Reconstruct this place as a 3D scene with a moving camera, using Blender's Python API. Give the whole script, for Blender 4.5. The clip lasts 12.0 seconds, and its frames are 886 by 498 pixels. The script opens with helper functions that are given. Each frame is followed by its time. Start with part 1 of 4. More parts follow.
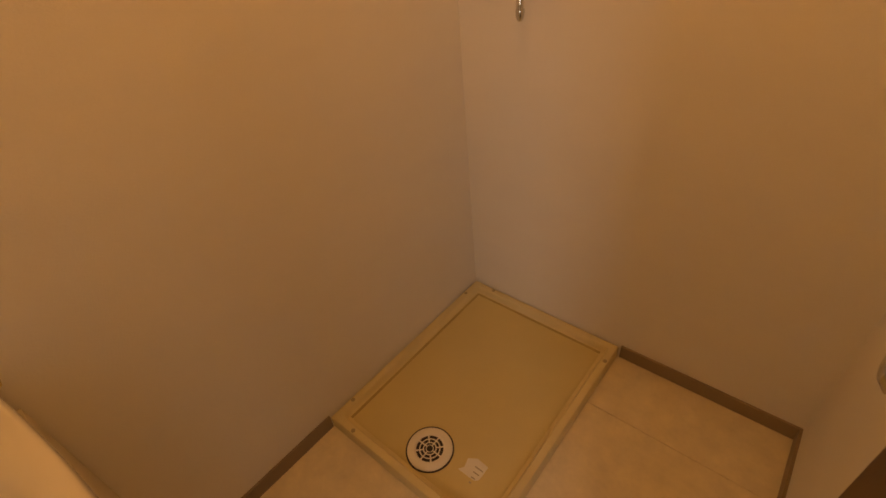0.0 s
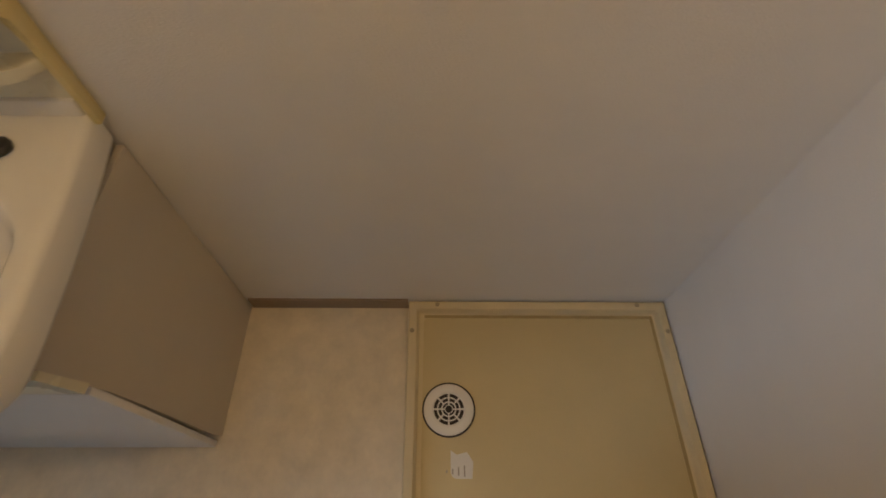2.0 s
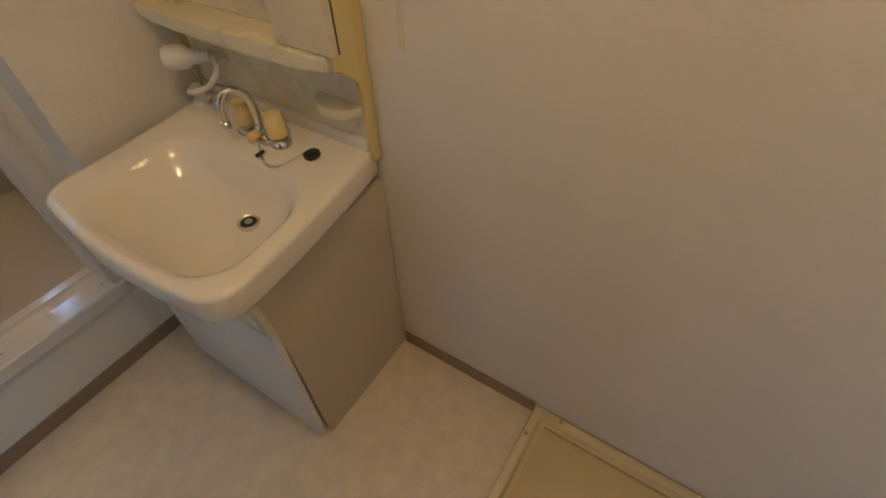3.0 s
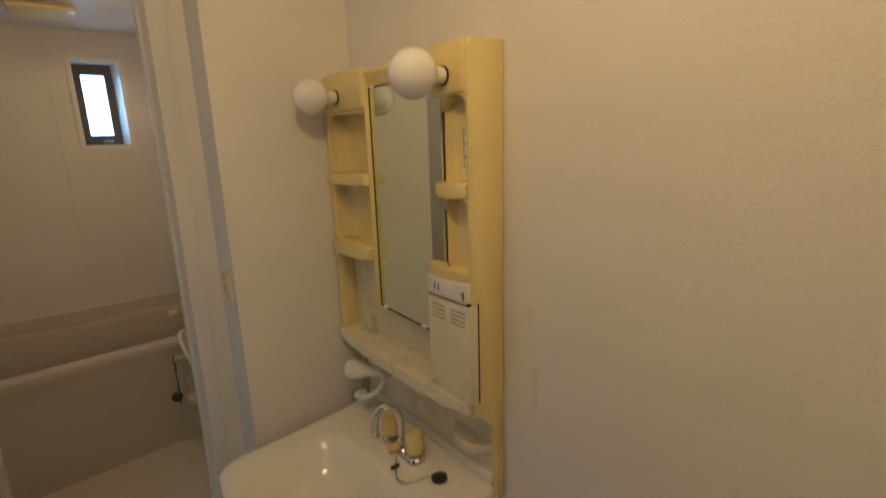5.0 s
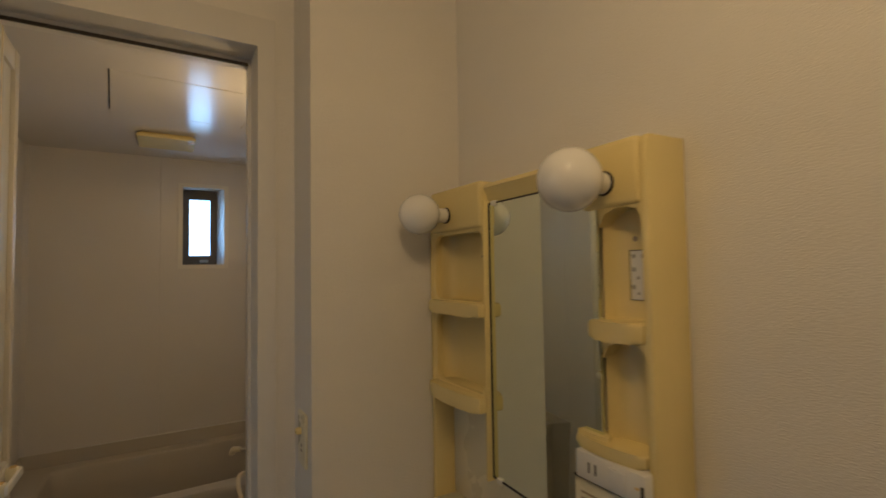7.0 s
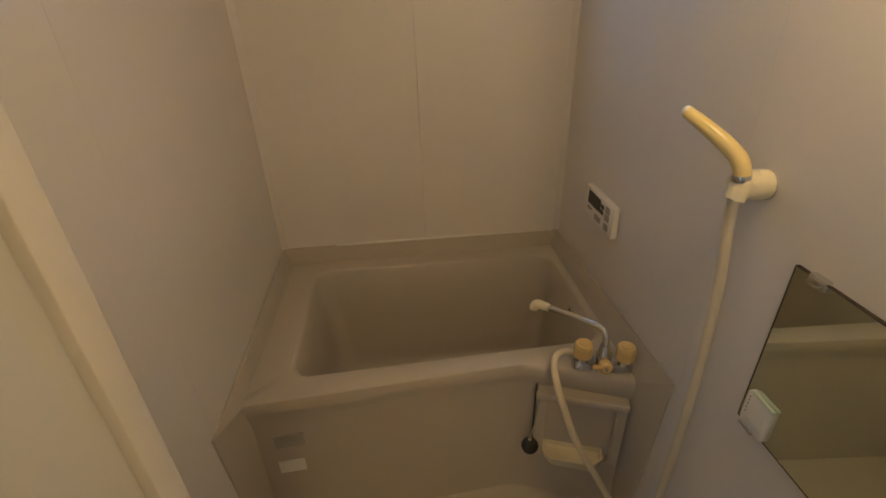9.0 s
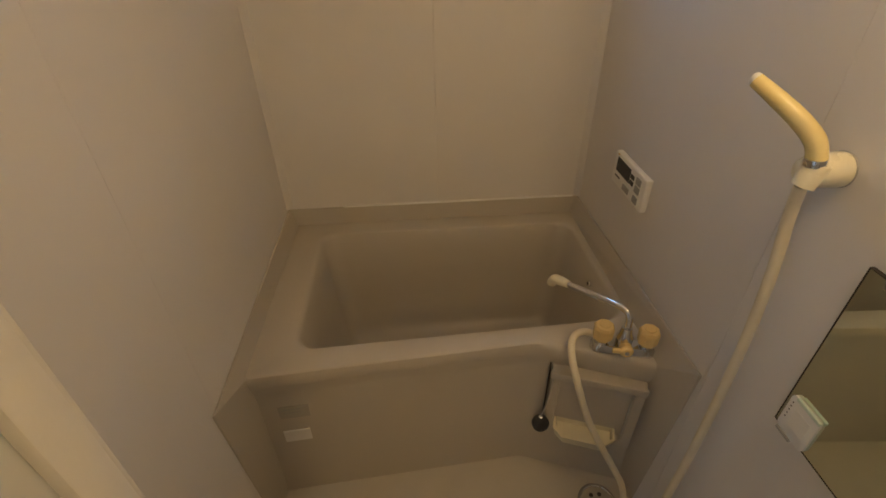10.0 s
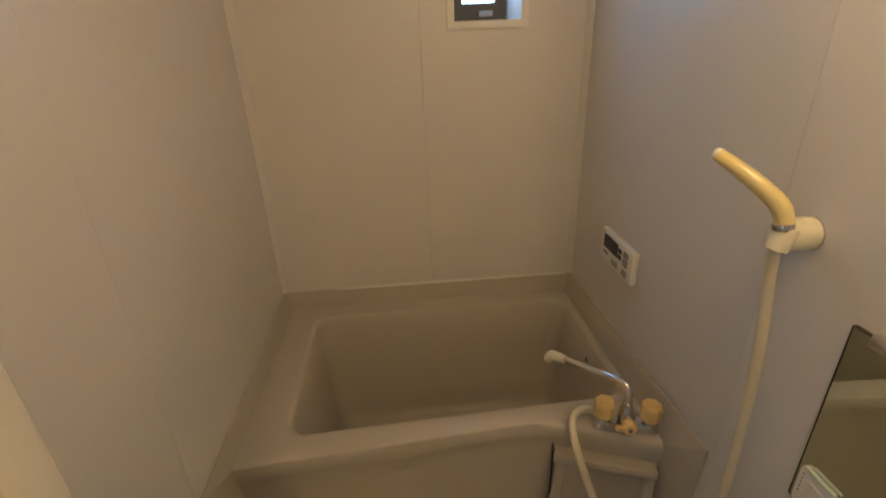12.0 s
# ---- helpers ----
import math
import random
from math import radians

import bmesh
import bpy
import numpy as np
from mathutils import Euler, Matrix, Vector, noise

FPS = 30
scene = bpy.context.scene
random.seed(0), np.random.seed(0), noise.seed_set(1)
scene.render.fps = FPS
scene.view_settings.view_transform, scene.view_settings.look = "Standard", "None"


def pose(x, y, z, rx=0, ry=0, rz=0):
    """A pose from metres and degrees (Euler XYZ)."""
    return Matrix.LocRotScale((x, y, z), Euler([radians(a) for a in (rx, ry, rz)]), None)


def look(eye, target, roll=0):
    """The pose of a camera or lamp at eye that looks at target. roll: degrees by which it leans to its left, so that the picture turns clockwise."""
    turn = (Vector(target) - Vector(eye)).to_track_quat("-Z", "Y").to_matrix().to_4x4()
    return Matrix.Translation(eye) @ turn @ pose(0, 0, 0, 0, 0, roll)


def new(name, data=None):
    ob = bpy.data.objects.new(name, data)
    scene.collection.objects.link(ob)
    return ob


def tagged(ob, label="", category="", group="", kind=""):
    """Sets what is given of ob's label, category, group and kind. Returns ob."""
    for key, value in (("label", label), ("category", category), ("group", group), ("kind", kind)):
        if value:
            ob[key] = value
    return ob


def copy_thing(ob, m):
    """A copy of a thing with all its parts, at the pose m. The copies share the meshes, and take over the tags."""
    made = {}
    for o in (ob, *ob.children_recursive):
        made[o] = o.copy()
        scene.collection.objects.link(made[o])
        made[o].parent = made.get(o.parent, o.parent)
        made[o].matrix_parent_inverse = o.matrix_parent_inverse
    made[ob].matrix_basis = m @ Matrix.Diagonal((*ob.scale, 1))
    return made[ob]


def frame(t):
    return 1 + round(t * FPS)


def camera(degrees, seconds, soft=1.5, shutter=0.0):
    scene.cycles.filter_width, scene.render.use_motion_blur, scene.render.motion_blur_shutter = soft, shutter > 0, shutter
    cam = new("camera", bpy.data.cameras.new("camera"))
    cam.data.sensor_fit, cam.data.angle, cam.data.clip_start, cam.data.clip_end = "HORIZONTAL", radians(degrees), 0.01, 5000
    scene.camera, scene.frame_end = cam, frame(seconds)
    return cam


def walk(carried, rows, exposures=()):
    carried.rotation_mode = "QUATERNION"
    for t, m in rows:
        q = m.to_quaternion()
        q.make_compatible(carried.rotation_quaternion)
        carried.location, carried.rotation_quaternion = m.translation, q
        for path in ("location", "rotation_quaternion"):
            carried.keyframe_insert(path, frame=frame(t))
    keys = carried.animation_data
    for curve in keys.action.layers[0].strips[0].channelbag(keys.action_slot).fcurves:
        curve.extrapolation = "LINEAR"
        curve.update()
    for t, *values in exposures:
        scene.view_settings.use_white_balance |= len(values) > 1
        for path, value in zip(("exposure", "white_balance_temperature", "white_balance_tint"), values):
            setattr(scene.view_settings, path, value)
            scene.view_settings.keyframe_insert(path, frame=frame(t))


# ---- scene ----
cam = camera(86.8, 12.0, soft=1.6, shutter=0.2)
PATH = [
    (0, (-0.948, 1.177, 1.407), (0.141, 0.035, 0.178), -6.6),
    (0.5, (-0.831, 0.955, 1.41), (0.163, -0.019, -0.026), -8.9),
    (1, (-0.742, 0.771, 1.418), (0.206, 0.042, -0.186), -6.2),
    (1.5, (-0.621, 0.657, 1.397), (0.336, 0.306, -0.324), -1.4),
    (2, (-0.641, 0.733, 1.401), (0.406, 0.702, -0.303), 1.8),
    (2.5, (-0.67, 0.743, 1.425), (0.481, 1.163, -0.155), -2.3),
    (2.7, (-0.681, 0.717, 1.446), (0.482, 1.307, -0.071), -2.5),
    (4.3, (-0.707, 0.646, 1.515), (0.28, 1.861, 0.27), -4.0),
    (4.5, (-0.701, 0.644, 1.541), (0.362, 1.974, 0.492), -3.3),
    (5, (-0.706, 0.634, 1.641), (0.503, 2.164, 1.198), -1.8),
    (5.5, (-0.705, 0.616, 1.695), (0.521, 2.195, 1.647), -0.9),
    (6, (-0.706, 0.607, 1.702), (0.504, 2.197, 1.771), -0.3),
    (6.5, (-0.689, 0.649, 1.663), (0.475, 2.272, 1.769), -0.1),
    (7, (-0.67, 0.903, 1.643), (0.348, 2.623, 1.726), -0.9),
    (7.5, (-0.683, 1.216, 1.615), (0.047, 3.077, 1.574), -1.2),
    (7.7, (-0.696, 1.344, 1.61), (-0.097, 3.248, 1.487), -1.3),
    (9.3, (-0.763, 2.15, 1.667), (-0.645, 3.824, 0.579), -1.8),
    (9.5, (-0.764, 2.162, 1.665), (-0.654, 3.813, 0.542), -1.5),
    (10, (-0.763, 2.182, 1.66), (-0.669, 3.816, 0.51), -1.2),
    (10.5, (-0.754, 2.199, 1.644), (-0.669, 3.823, 0.48), -1.7),
    (11, (-0.756, 2.203, 1.638), (-0.658, 3.812, 0.454), -1.9),
    (11.5, (-0.756, 2.202, 1.631), (-0.649, 3.834, 0.48), -2.1),
    (12, (-0.754, 2.154, 1.651), (-0.63, 3.968, 0.818), -2.3),
]
walk(cam, [(t, look(eye, target, roll)) for t, eye, target, roll in PATH],
     exposures=[(0, 0.1, 40000, 40), (0.5, 0.05, 28000, 34), (1.0, 0.05, 15500, 24), (1.5, 0.15, 9200, 14), (2.0, 0.29, 7000, 12), (2.7, 0.38, 7000, 12), (4.5, 0.33, 7000, 9), (5.0, 0.13, 6950, 7), (5.5, -0.29, 6950, 7), (6.5, -0.54, 6950, 7), (7.7, -0.10, 6950, 8), (9.5, 0.60, 7150, 8), (12, 0.64, 7150, 8)])

# ---- light ----
world = bpy.data.worlds.new("world")
scene.world = world
world.use_nodes = True
sky = world.node_tree.nodes.new("ShaderNodeTexSky")
sky.sky_type, sky.sun_disc, sky.sun_elevation, sky.sun_rotation = "NISHITA", False, radians(38), radians(120)
world.node_tree.nodes["Background"].inputs["Strength"].default_value = 0.12
world.node_tree.links.new(sky.outputs[0], world.node_tree.nodes["Background"].inputs["Color"])


def area_lamp(name, eye, target, power, size, size_y, colour):
    data = bpy.data.lights.new(name, "AREA")
    data.shape, data.size, data.size_y, data.energy, data.color = "RECTANGLE", size, size_y, power, colour
    ob = new(name, data)
    ob.matrix_world = look(eye, target)
    return ob


def point_lamp(name, eye, power, radius, colour):
    data = bpy.data.lights.new(name, "POINT")
    data.energy, data.shadow_soft_size, data.color = power, radius, colour
    ob = new(name, data)
    ob.location = eye
    return ob


WARM = (1.0, 0.71, 0.385)
DAY = (0.38, 0.63, 1.0)
point_lamp("washroom_lamp_light", (-0.66, 0.92, 2.27), 6.0, 0.05, WARM)
point_lamp("bath_lamp_light", (-0.33, 2.46, 1.93), 3.6, 0.05, WARM)
area_lamp("bath_window_light", (-0.51, 3.66, 1.88), (-0.51, 2.6, 1.6), 0.3, 0.14, 0.30, (0.20, 0.46, 1.0))
area_lamp("hall_window_light", (-2.30, 3.38, 1.45), (-2.05, 2.4, 1.2), 18.5, 0.5, 1.0, DAY)

# ---- materials ----


def material(name, base, rough=0.5, metal=0.0, var=0.06, scale=9.0, fine=220.0, bump=0.05, stretch=(1, 1, 1), coat=0.0, depth=0.002):
    """Two scales of noise over a base colour, with fine relief."""
    m = bpy.data.materials.new(name)
    m.use_nodes = True
    nt = m.node_tree
    b = nt.nodes["Principled BSDF"]
    b.inputs["Roughness"].default_value, b.inputs["Metallic"].default_value = rough, metal
    b.inputs["Coat Weight"].default_value = coat
    b.inputs["Coat Roughness"].default_value = 0.12
    tc = nt.nodes.new("ShaderNodeTexCoord")
    mp = nt.nodes.new("ShaderNodeMapping")
    mp.inputs["Scale"].default_value = stretch
    nt.links.new(tc.outputs["Object"], mp.inputs["Vector"])
    big, small = nt.nodes.new("ShaderNodeTexNoise"), nt.nodes.new("ShaderNodeTexNoise")
    big.inputs["Scale"].default_value, small.inputs["Scale"].default_value = scale, fine
    big.inputs["Detail"].default_value = 5
    small.inputs["Detail"].default_value = 3
    for n in (big, small):
        nt.links.new(mp.outputs[0], n.inputs["Vector"])
    add = nt.nodes.new("ShaderNodeMath")
    add.operation = "MULTIPLY_ADD"
    add.inputs[1].default_value = 0.35
    nt.links.new(small.outputs["Fac"], add.inputs[0])
    nt.links.new(big.outputs["Fac"], add.inputs[2])
    ramp = nt.nodes.new("ShaderNodeMapRange")
    ramp.inputs["From Min"].default_value, ramp.inputs["From Max"].default_value = 0.35, 1.0
    ramp.inputs["To Min"].default_value, ramp.inputs["To Max"].default_value = 1 - var, 1 + var * 0.6
    nt.links.new(add.outputs[0], ramp.inputs["Value"])
    col = nt.nodes.new("ShaderNodeVectorMath")
    col.operation = "SCALE"
    col.inputs[0].default_value = base
    nt.links.new(ramp.outputs[0], col.inputs["Scale"])
    nt.links.new(col.outputs[0], b.inputs["Base Color"])
    rr = nt.nodes.new("ShaderNodeMapRange")
    rr.inputs["To Min"].default_value, rr.inputs["To Max"].default_value = max(0.02, rough - 0.07), min(1, rough + 0.07)
    nt.links.new(big.outputs["Fac"], rr.inputs["Value"])
    nt.links.new(rr.outputs[0], b.inputs["Roughness"])
    if bump:
        bp = nt.nodes.new("ShaderNodeBump")
        bp.inputs["Strength"].default_value, bp.inputs["Distance"].default_value = bump, depth
        nt.links.new(small.outputs["Fac"], bp.inputs["Height"])
        nt.links.new(bp.outputs[0], b.inputs["Normal"])
    return m


M_PAPER = material("wallpaper", (0.80, 0.775, 0.74), 0.75, var=0.03, scale=4, fine=240, bump=0.75, stretch=(0.8, 0.8, 1.9), depth=0.0019)
M_CEIL = material("ceiling_paper", (0.80, 0.78, 0.75), 0.85, var=0.03, scale=3, fine=160, bump=0.3)
M_BATHWALL = material("bath_panel", (0.72, 0.69, 0.66), 0.32, var=0.025, scale=5, fine=400, bump=0.05)
M_BATHCEIL = material("bath_ceiling_panel", (0.76, 0.74, 0.72), 0.16, var=0.02, scale=2, fine=60, bump=0.01)
M_TUB = material("bathtub_resin", (0.50, 0.455, 0.39), 0.34, var=0.015, scale=6, fine=300, bump=0.02)
M_TUBPANEL = material("apron_resin", (0.52, 0.47, 0.405), 0.3, var=0.04, scale=5, fine=300, bump=0.04)
M_BATHFLOOR = material("bath_floor_resin", (0.54, 0.50, 0.44), 0.4, var=0.05, scale=10, fine=260, bump=0.15)
M_IVORY = material("ivory_plastic", (0.80, 0.66, 0.32), 0.22, var=0.05, scale=7, fine=400, bump=0.01)
M_IVORYPALE = material("pale_ivory_plastic", (0.80, 0.74, 0.56), 0.28, var=0.04, scale=7, fine=400, bump=0.02)
M_WHITE = material("white_plastic", (0.80, 0.78, 0.73), 0.3, var=0.03, scale=8, fine=300, bump=0.02)
M_CERAMIC = material("white_ceramic", (0.84, 0.81, 0.75), 0.1, var=0.02, scale=5, fine=80, bump=0.0)
M_CABINET = material("beige_laminate", (0.60, 0.53, 0.43), 0.45, var=0.04, scale=6, fine=350, bump=0.05)
M_DOOR = material("white_laminate", (0.80, 0.78, 0.76), 0.3, var=0.03, scale=6, fine=300, bump=0.02)
M_PANRIM = material("pan_rim_resin", (0.71, 0.60, 0.38), 0.36, var=0.05, scale=9, fine=240, bump=0.05)
M_GROOVE = material("brown_groove", (0.46, 0.35, 0.17), 0.5, var=0.2, scale=20, fine=240, bump=0.08)
M_PAN = material("pan_resin", (0.64, 0.53, 0.30), 0.36, var=0.06, scale=6, fine=240, bump=0.08)
M_FRAME = material("white_enamel", (0.72, 0.70, 0.67), 0.32, var=0.04, scale=8, fine=200, bump=0.03)
M_LEAF = material("aged_white_resin", (0.60, 0.57, 0.51), 0.35, var=0.05, scale=7, fine=220, bump=0.03)
M_SILL = material("glossy_sill_enamel", (0.74, 0.72, 0.70), 0.12, var=0.03, scale=8, fine=200, bump=0.0)
M_BASE = material("taupe_vinyl", (0.30, 0.225, 0.155), 0.55, var=0.08, scale=12, fine=260, bump=0.08)
M_SLIT = material("vent_slit_brown", (0.42, 0.34, 0.22), 0.6, var=0.08, scale=12, fine=260, bump=0.0)
M_VINYL = material("cream_vinyl_floor", (0.78, 0.68, 0.53), 0.42, var=0.15, scale=16, fine=70, bump=0.08)
M_CHROME = material("chrome", (0.72, 0.72, 0.72), 0.1, metal=1.0, var=0.05, scale=30, fine=300, bump=0.0)
M_BLACK = material("black_rubber", (0.02, 0.02, 0.022), 0.45, var=0.2, scale=30, fine=300, bump=0.05)
M_DARK = material("dark_gap", (0.045, 0.035, 0.028), 0.8, var=0.2, scale=30, fine=300, bump=0.0)
M_SASH = material("dark_bronze_aluminium", (0.035, 0.035, 0.04), 0.4, metal=0.3, var=0.1, scale=20, fine=300, bump=0.02)
M_HOSE = material("cream_hose", (0.74, 0.66, 0.50), 0.35, var=0.05, scale=20, fine=300, bump=0.05)
M_KNOB = material("amber_knob", (0.80, 0.58, 0.26), 0.2, var=0.06, scale=20, fine=300, bump=0.0)
M_WOOD = material("dark_wood", (0.14, 0.075, 0.035), 0.45, var=0.25, scale=6, fine=60, bump=0.1, stretch=(6, 6, 1))
M_HALLWOOD = material("hall_floor_wood", (0.36, 0.25, 0.14), 0.4, var=0.2, scale=5, fine=60, bump=0.1, stretch=(1, 7, 1))
M_PANE = material("frosted_door_pane", (0.80, 0.79, 0.75), 0.5, var=0.03, scale=14, fine=120, bump=0.25)
M_LABEL = material("white_label", (0.78, 0.77, 0.74), 0.4, var=0.04, scale=30, fine=300, bump=0.0)
M_INK = material("dark_ink", (0.06, 0.055, 0.05), 0.6, var=0.1, scale=30, fine=300, bump=0.0)
M_GREY = material("grey_print", (0.36, 0.35, 0.33), 0.5, var=0.08, scale=30, fine=300, bump=0.0)
M_FILM = material("grey_beige_film", (0.40, 0.37, 0.32), 0.3, var=0.05, scale=30, fine=300, bump=0.0)
M_GREEN = material("pale_green_plastic", (0.62, 0.72, 0.62), 0.3, var=0.05, scale=20, fine=300, bump=0.0)
M_STAIN = material("yellowed_tape", (0.77, 0.71, 0.62), 0.6, var=0.15, scale=25, fine=200, bump=0.1)


def mirror_material():
    m = bpy.data.materials.new("mirror_glass")
    m.use_nodes = True
    b = m.node_tree.nodes["Principled BSDF"]
    b.inputs["Base Color"].default_value = (0.74, 0.80, 0.72, 1)
    b.inputs["Metallic"].default_value, b.inputs["Roughness"].default_value = 1.0, 0.015
    return m


def opal_material():
    m = material("opal_glass", (0.84, 0.835, 0.82), 0.08, coat=1.0, var=0.01, scale=5, fine=50, bump=0.0)
    b = m.node_tree.nodes["Principled BSDF"]
    b.inputs["Subsurface Weight"].default_value = 0.3
    b.inputs["Coat Roughness"].default_value = 0.02
    b.inputs["Subsurface Radius"].default_value = (0.02, 0.02, 0.02)
    return m


def glass_material():
    m = bpy.data.materials.new("window_glass")
    m.use_nodes = True
    nt = m.node_tree
    b = nt.nodes["Principled BSDF"]
    b.inputs["Roughness"].default_value = 0.12
    b.inputs["Transmission Weight"].default_value = 1.0
    b.inputs["IOR"].default_value = 1.2
    return m


def glow_material(name, colour, strength):
    m = bpy.data.materials.new(name)
    m.use_nodes = True
    nt = m.node_tree
    nt.nodes.remove(nt.nodes["Principled BSDF"])
    e = nt.nodes.new("ShaderNodeEmission")
    e.inputs["Color"].default_value, e.inputs["Strength"].default_value = (*colour, 1), strength
    nt.links.new(e.outputs[0], nt.nodes["Material Output"].inputs["Surface"])
    return m


M_PANE.node_tree.nodes["Principled BSDF"].inputs["Transmission Weight"].default_value = 0.4
M_MIRROR, M_OPAL, M_GLASS = mirror_material(), opal_material(), glass_material()
M_SKYGLOW = glow_material("bright_sky", (0.30, 0.58, 1.0), 9.0)
M_LAMPGLOW = glow_material("lit_lamp", (1.0, 0.71, 0.385), 55.0)
M_BATHGLOW = glow_material("lit_bath_lamp", (1.0, 0.71, 0.385), 7.0)

# ---- mesh helpers ----


def link_mesh(name, bm, mat, parent=None, label="", smooth=False):
    bmesh.ops.recalc_face_normals(bm, faces=bm.faces)
    me = bpy.data.meshes.new(name)
    bm.to_mesh(me)
    bm.free()
    me.materials.append(mat)
    if smooth:
        me.shade_smooth()
        me.set_sharp_from_angle(angle=radians(42))
    ob = new(name, me)
    if parent is not None:
        ob.parent = parent
    if label:
        ob["label"] = label
    return ob


def part(name, bm, mat, parent, label="", smooth=True):
    return link_mesh(name, bm, mat, parent, label, smooth)


def structure(name, bm, mat, label, category, smooth=False):
    return tagged(link_mesh(name, bm, mat, None, "", smooth), label, category, kind="structure")


def thing(name, label, category, group="", at=(0, 0, 0)):
    ob = new(name)
    ob.empty_display_size = 0.05
    ob.location = at
    return tagged(ob, label, category, group)


def boxes(*spans, bevel=0.0, segs=2):
    """Boxes given as (x0, x1, y0, y1, z0, z1) in one bmesh."""
    bm = bmesh.new()
    for x0, x1, y0, y1, z0, z1 in spans:
        m = Matrix.Translation(((x0 + x1) / 2, (y0 + y1) / 2, (z0 + z1) / 2)) @ Matrix.Diagonal((abs(x1 - x0), abs(y1 - y0), abs(z1 - z0), 1))
        bmesh.ops.create_cube(bm, size=1, matrix=m)
    if bevel:
        bmesh.ops.bevel(bm, geom=bm.edges[:], offset=bevel, segments=segs, affect="EDGES", profile=0.5)
    return bm


def loft(rings, cap_first=True, cap_last=True):
    """A skin over rings of points of one count."""
    bm = bmesh.new()
    made = [[bm.verts.new(p) for p in ring] for ring in rings]
    n = len(made[0])
    for a, b in zip(made, made[1:]):
        for i in range(n):
            bm.faces.new((a[i], a[(i + 1) % n], b[(i + 1) % n], b[i]))
    if cap_first:
        bm.faces.new(made[0][::-1])
    if cap_last:
        bm.faces.new(made[-1])
    return bm


def rrect(x0, x1, y0, y1, r, z, k=8, shape=None, seg=8):
    """A ring: a rectangle with rounded corners at height z; shape(x, y, z) may bend it."""
    r = min(r, (x1 - x0) / 2 - 1e-4, (y1 - y0) / 2 - 1e-4)
    pts = []
    corners = ((x1 - r, y1 - r, 0), (x0 + r, y1 - r, 90), (x0 + r, y0 + r, 180), (x1 - r, y0 + r, 270))
    for cx, cy, a0 in corners:
        for i in range(k + 1):
            a = radians(a0 + 90 * i / k)
            pts.append((cx + r * math.cos(a), cy + r * math.sin(a)))
    # even out the long sides
    out = []
    for (ax, ay), (bx, by), edge in zip(pts, pts[1:] + pts[:1], range(len(pts))):
        out.append((ax, ay))
        if edge % (k + 1) == k:
            for j in range(1, seg):
                out.append((ax + (bx - ax) * j / seg, ay + (by - ay) * j / seg))
    return [shape(x, y, z) if shape else (x, y, z) for x, y in out]


def turned(profile, n=32, m=None):
    """A solid of revolution about z, from (radius, z) pairs."""
    rings = [[(max(r, 1e-5) * math.cos(2 * math.pi * i / n), max(r, 1e-5) * math.sin(2 * math.pi * i / n), z) for i in range(n)] for r, z in profile]
    bm = loft(rings)
    bmesh.ops.remove_doubles(bm, verts=bm.verts, dist=2e-5)
    if m is not None:
        bmesh.ops.transform(bm, matrix=m, verts=bm.verts)
    return bm


def smooth_path(points, steps=10):
    """Catmull-Rom points through the given ones."""
    p = [Vector(q) for q in points]
    p = [p[0] * 2 - p[1]] + p + [p[-1] * 2 - p[-2]]
    out = []
    for a, b, c, d in zip(p, p[1:], p[2:], p[3:]):
        for i in range(steps):
            t = i / steps
            out.append(0.5 * ((2 * b) + (c - a) * t + (2 * a - 5 * b + 4 * c - d) * t * t + (3 * b - a - 3 * c + d) * t ** 3))
    out.append(p[-2])
    return out


def tube(points, radius, n=12, steps=10, radii=None):
    """A round tube along a smooth path; radii: one at each given point."""
    path = smooth_path(points, steps)
    rings = []
    side = None
    for i, q in enumerate(path):
        way = (path[min(i + 1, len(path) - 1)] - path[max(i - 1, 0)]).normalized()
        if side is None:
            side = way.orthogonal().normalized()
        side = (side - way * side.dot(way)).normalized()
        up = way.cross(side)
        r = radius
        if radii:
            f = i / steps
            j = min(int(f), len(radii) - 2)
            r = radii[j] + (radii[j + 1] - radii[j]) * (f - j)
        rings.append([q + r * (math.cos(2 * math.pi * k / n) * side + math.sin(2 * math.pi * k / n) * up) for k in range(n)])
    return loft(rings)


def prism(outline, z0, z1, bevel=0.0):
    """An upright prism over an outline of (x, y)."""
    bm = loft([[(x, y, z0) for x, y in outline], [(x, y, z1) for x, y in outline]])
    if bevel:
        bmesh.ops.bevel(bm, geom=bm.edges[:], offset=bevel, segments=2, affect="EDGES", profile=0.5)
    return bm


def moved(bm, m):
    bmesh.ops.transform(bm, matrix=m, verts=bm.verts)
    return bm


def merged(*bms):
    """Several pieces of one part as one bmesh."""
    out = bmesh.new()
    for b in bms:
        me = bpy.data.meshes.new("piece")
        b.to_mesh(me)
        b.free()
        out.from_mesh(me)
        bpy.data.meshes.remove(me)
    return out

# ---- structure: washroom ----
WEST, NORTH, PILLAR, PILLAR_X, CEIL = -1.190, 2.100, 1.946, -0.393, 2.43     # washroom planes
BW, BE, BN, BS, BF, BC = -1.21, -0.200, 3.61, 2.20, 0.285, 2.22  # bathroom planes
JAMB_W, JAMB_E, SILL, HEAD = -1.115, -0.482, 0.345, 2.19  # bath doorway

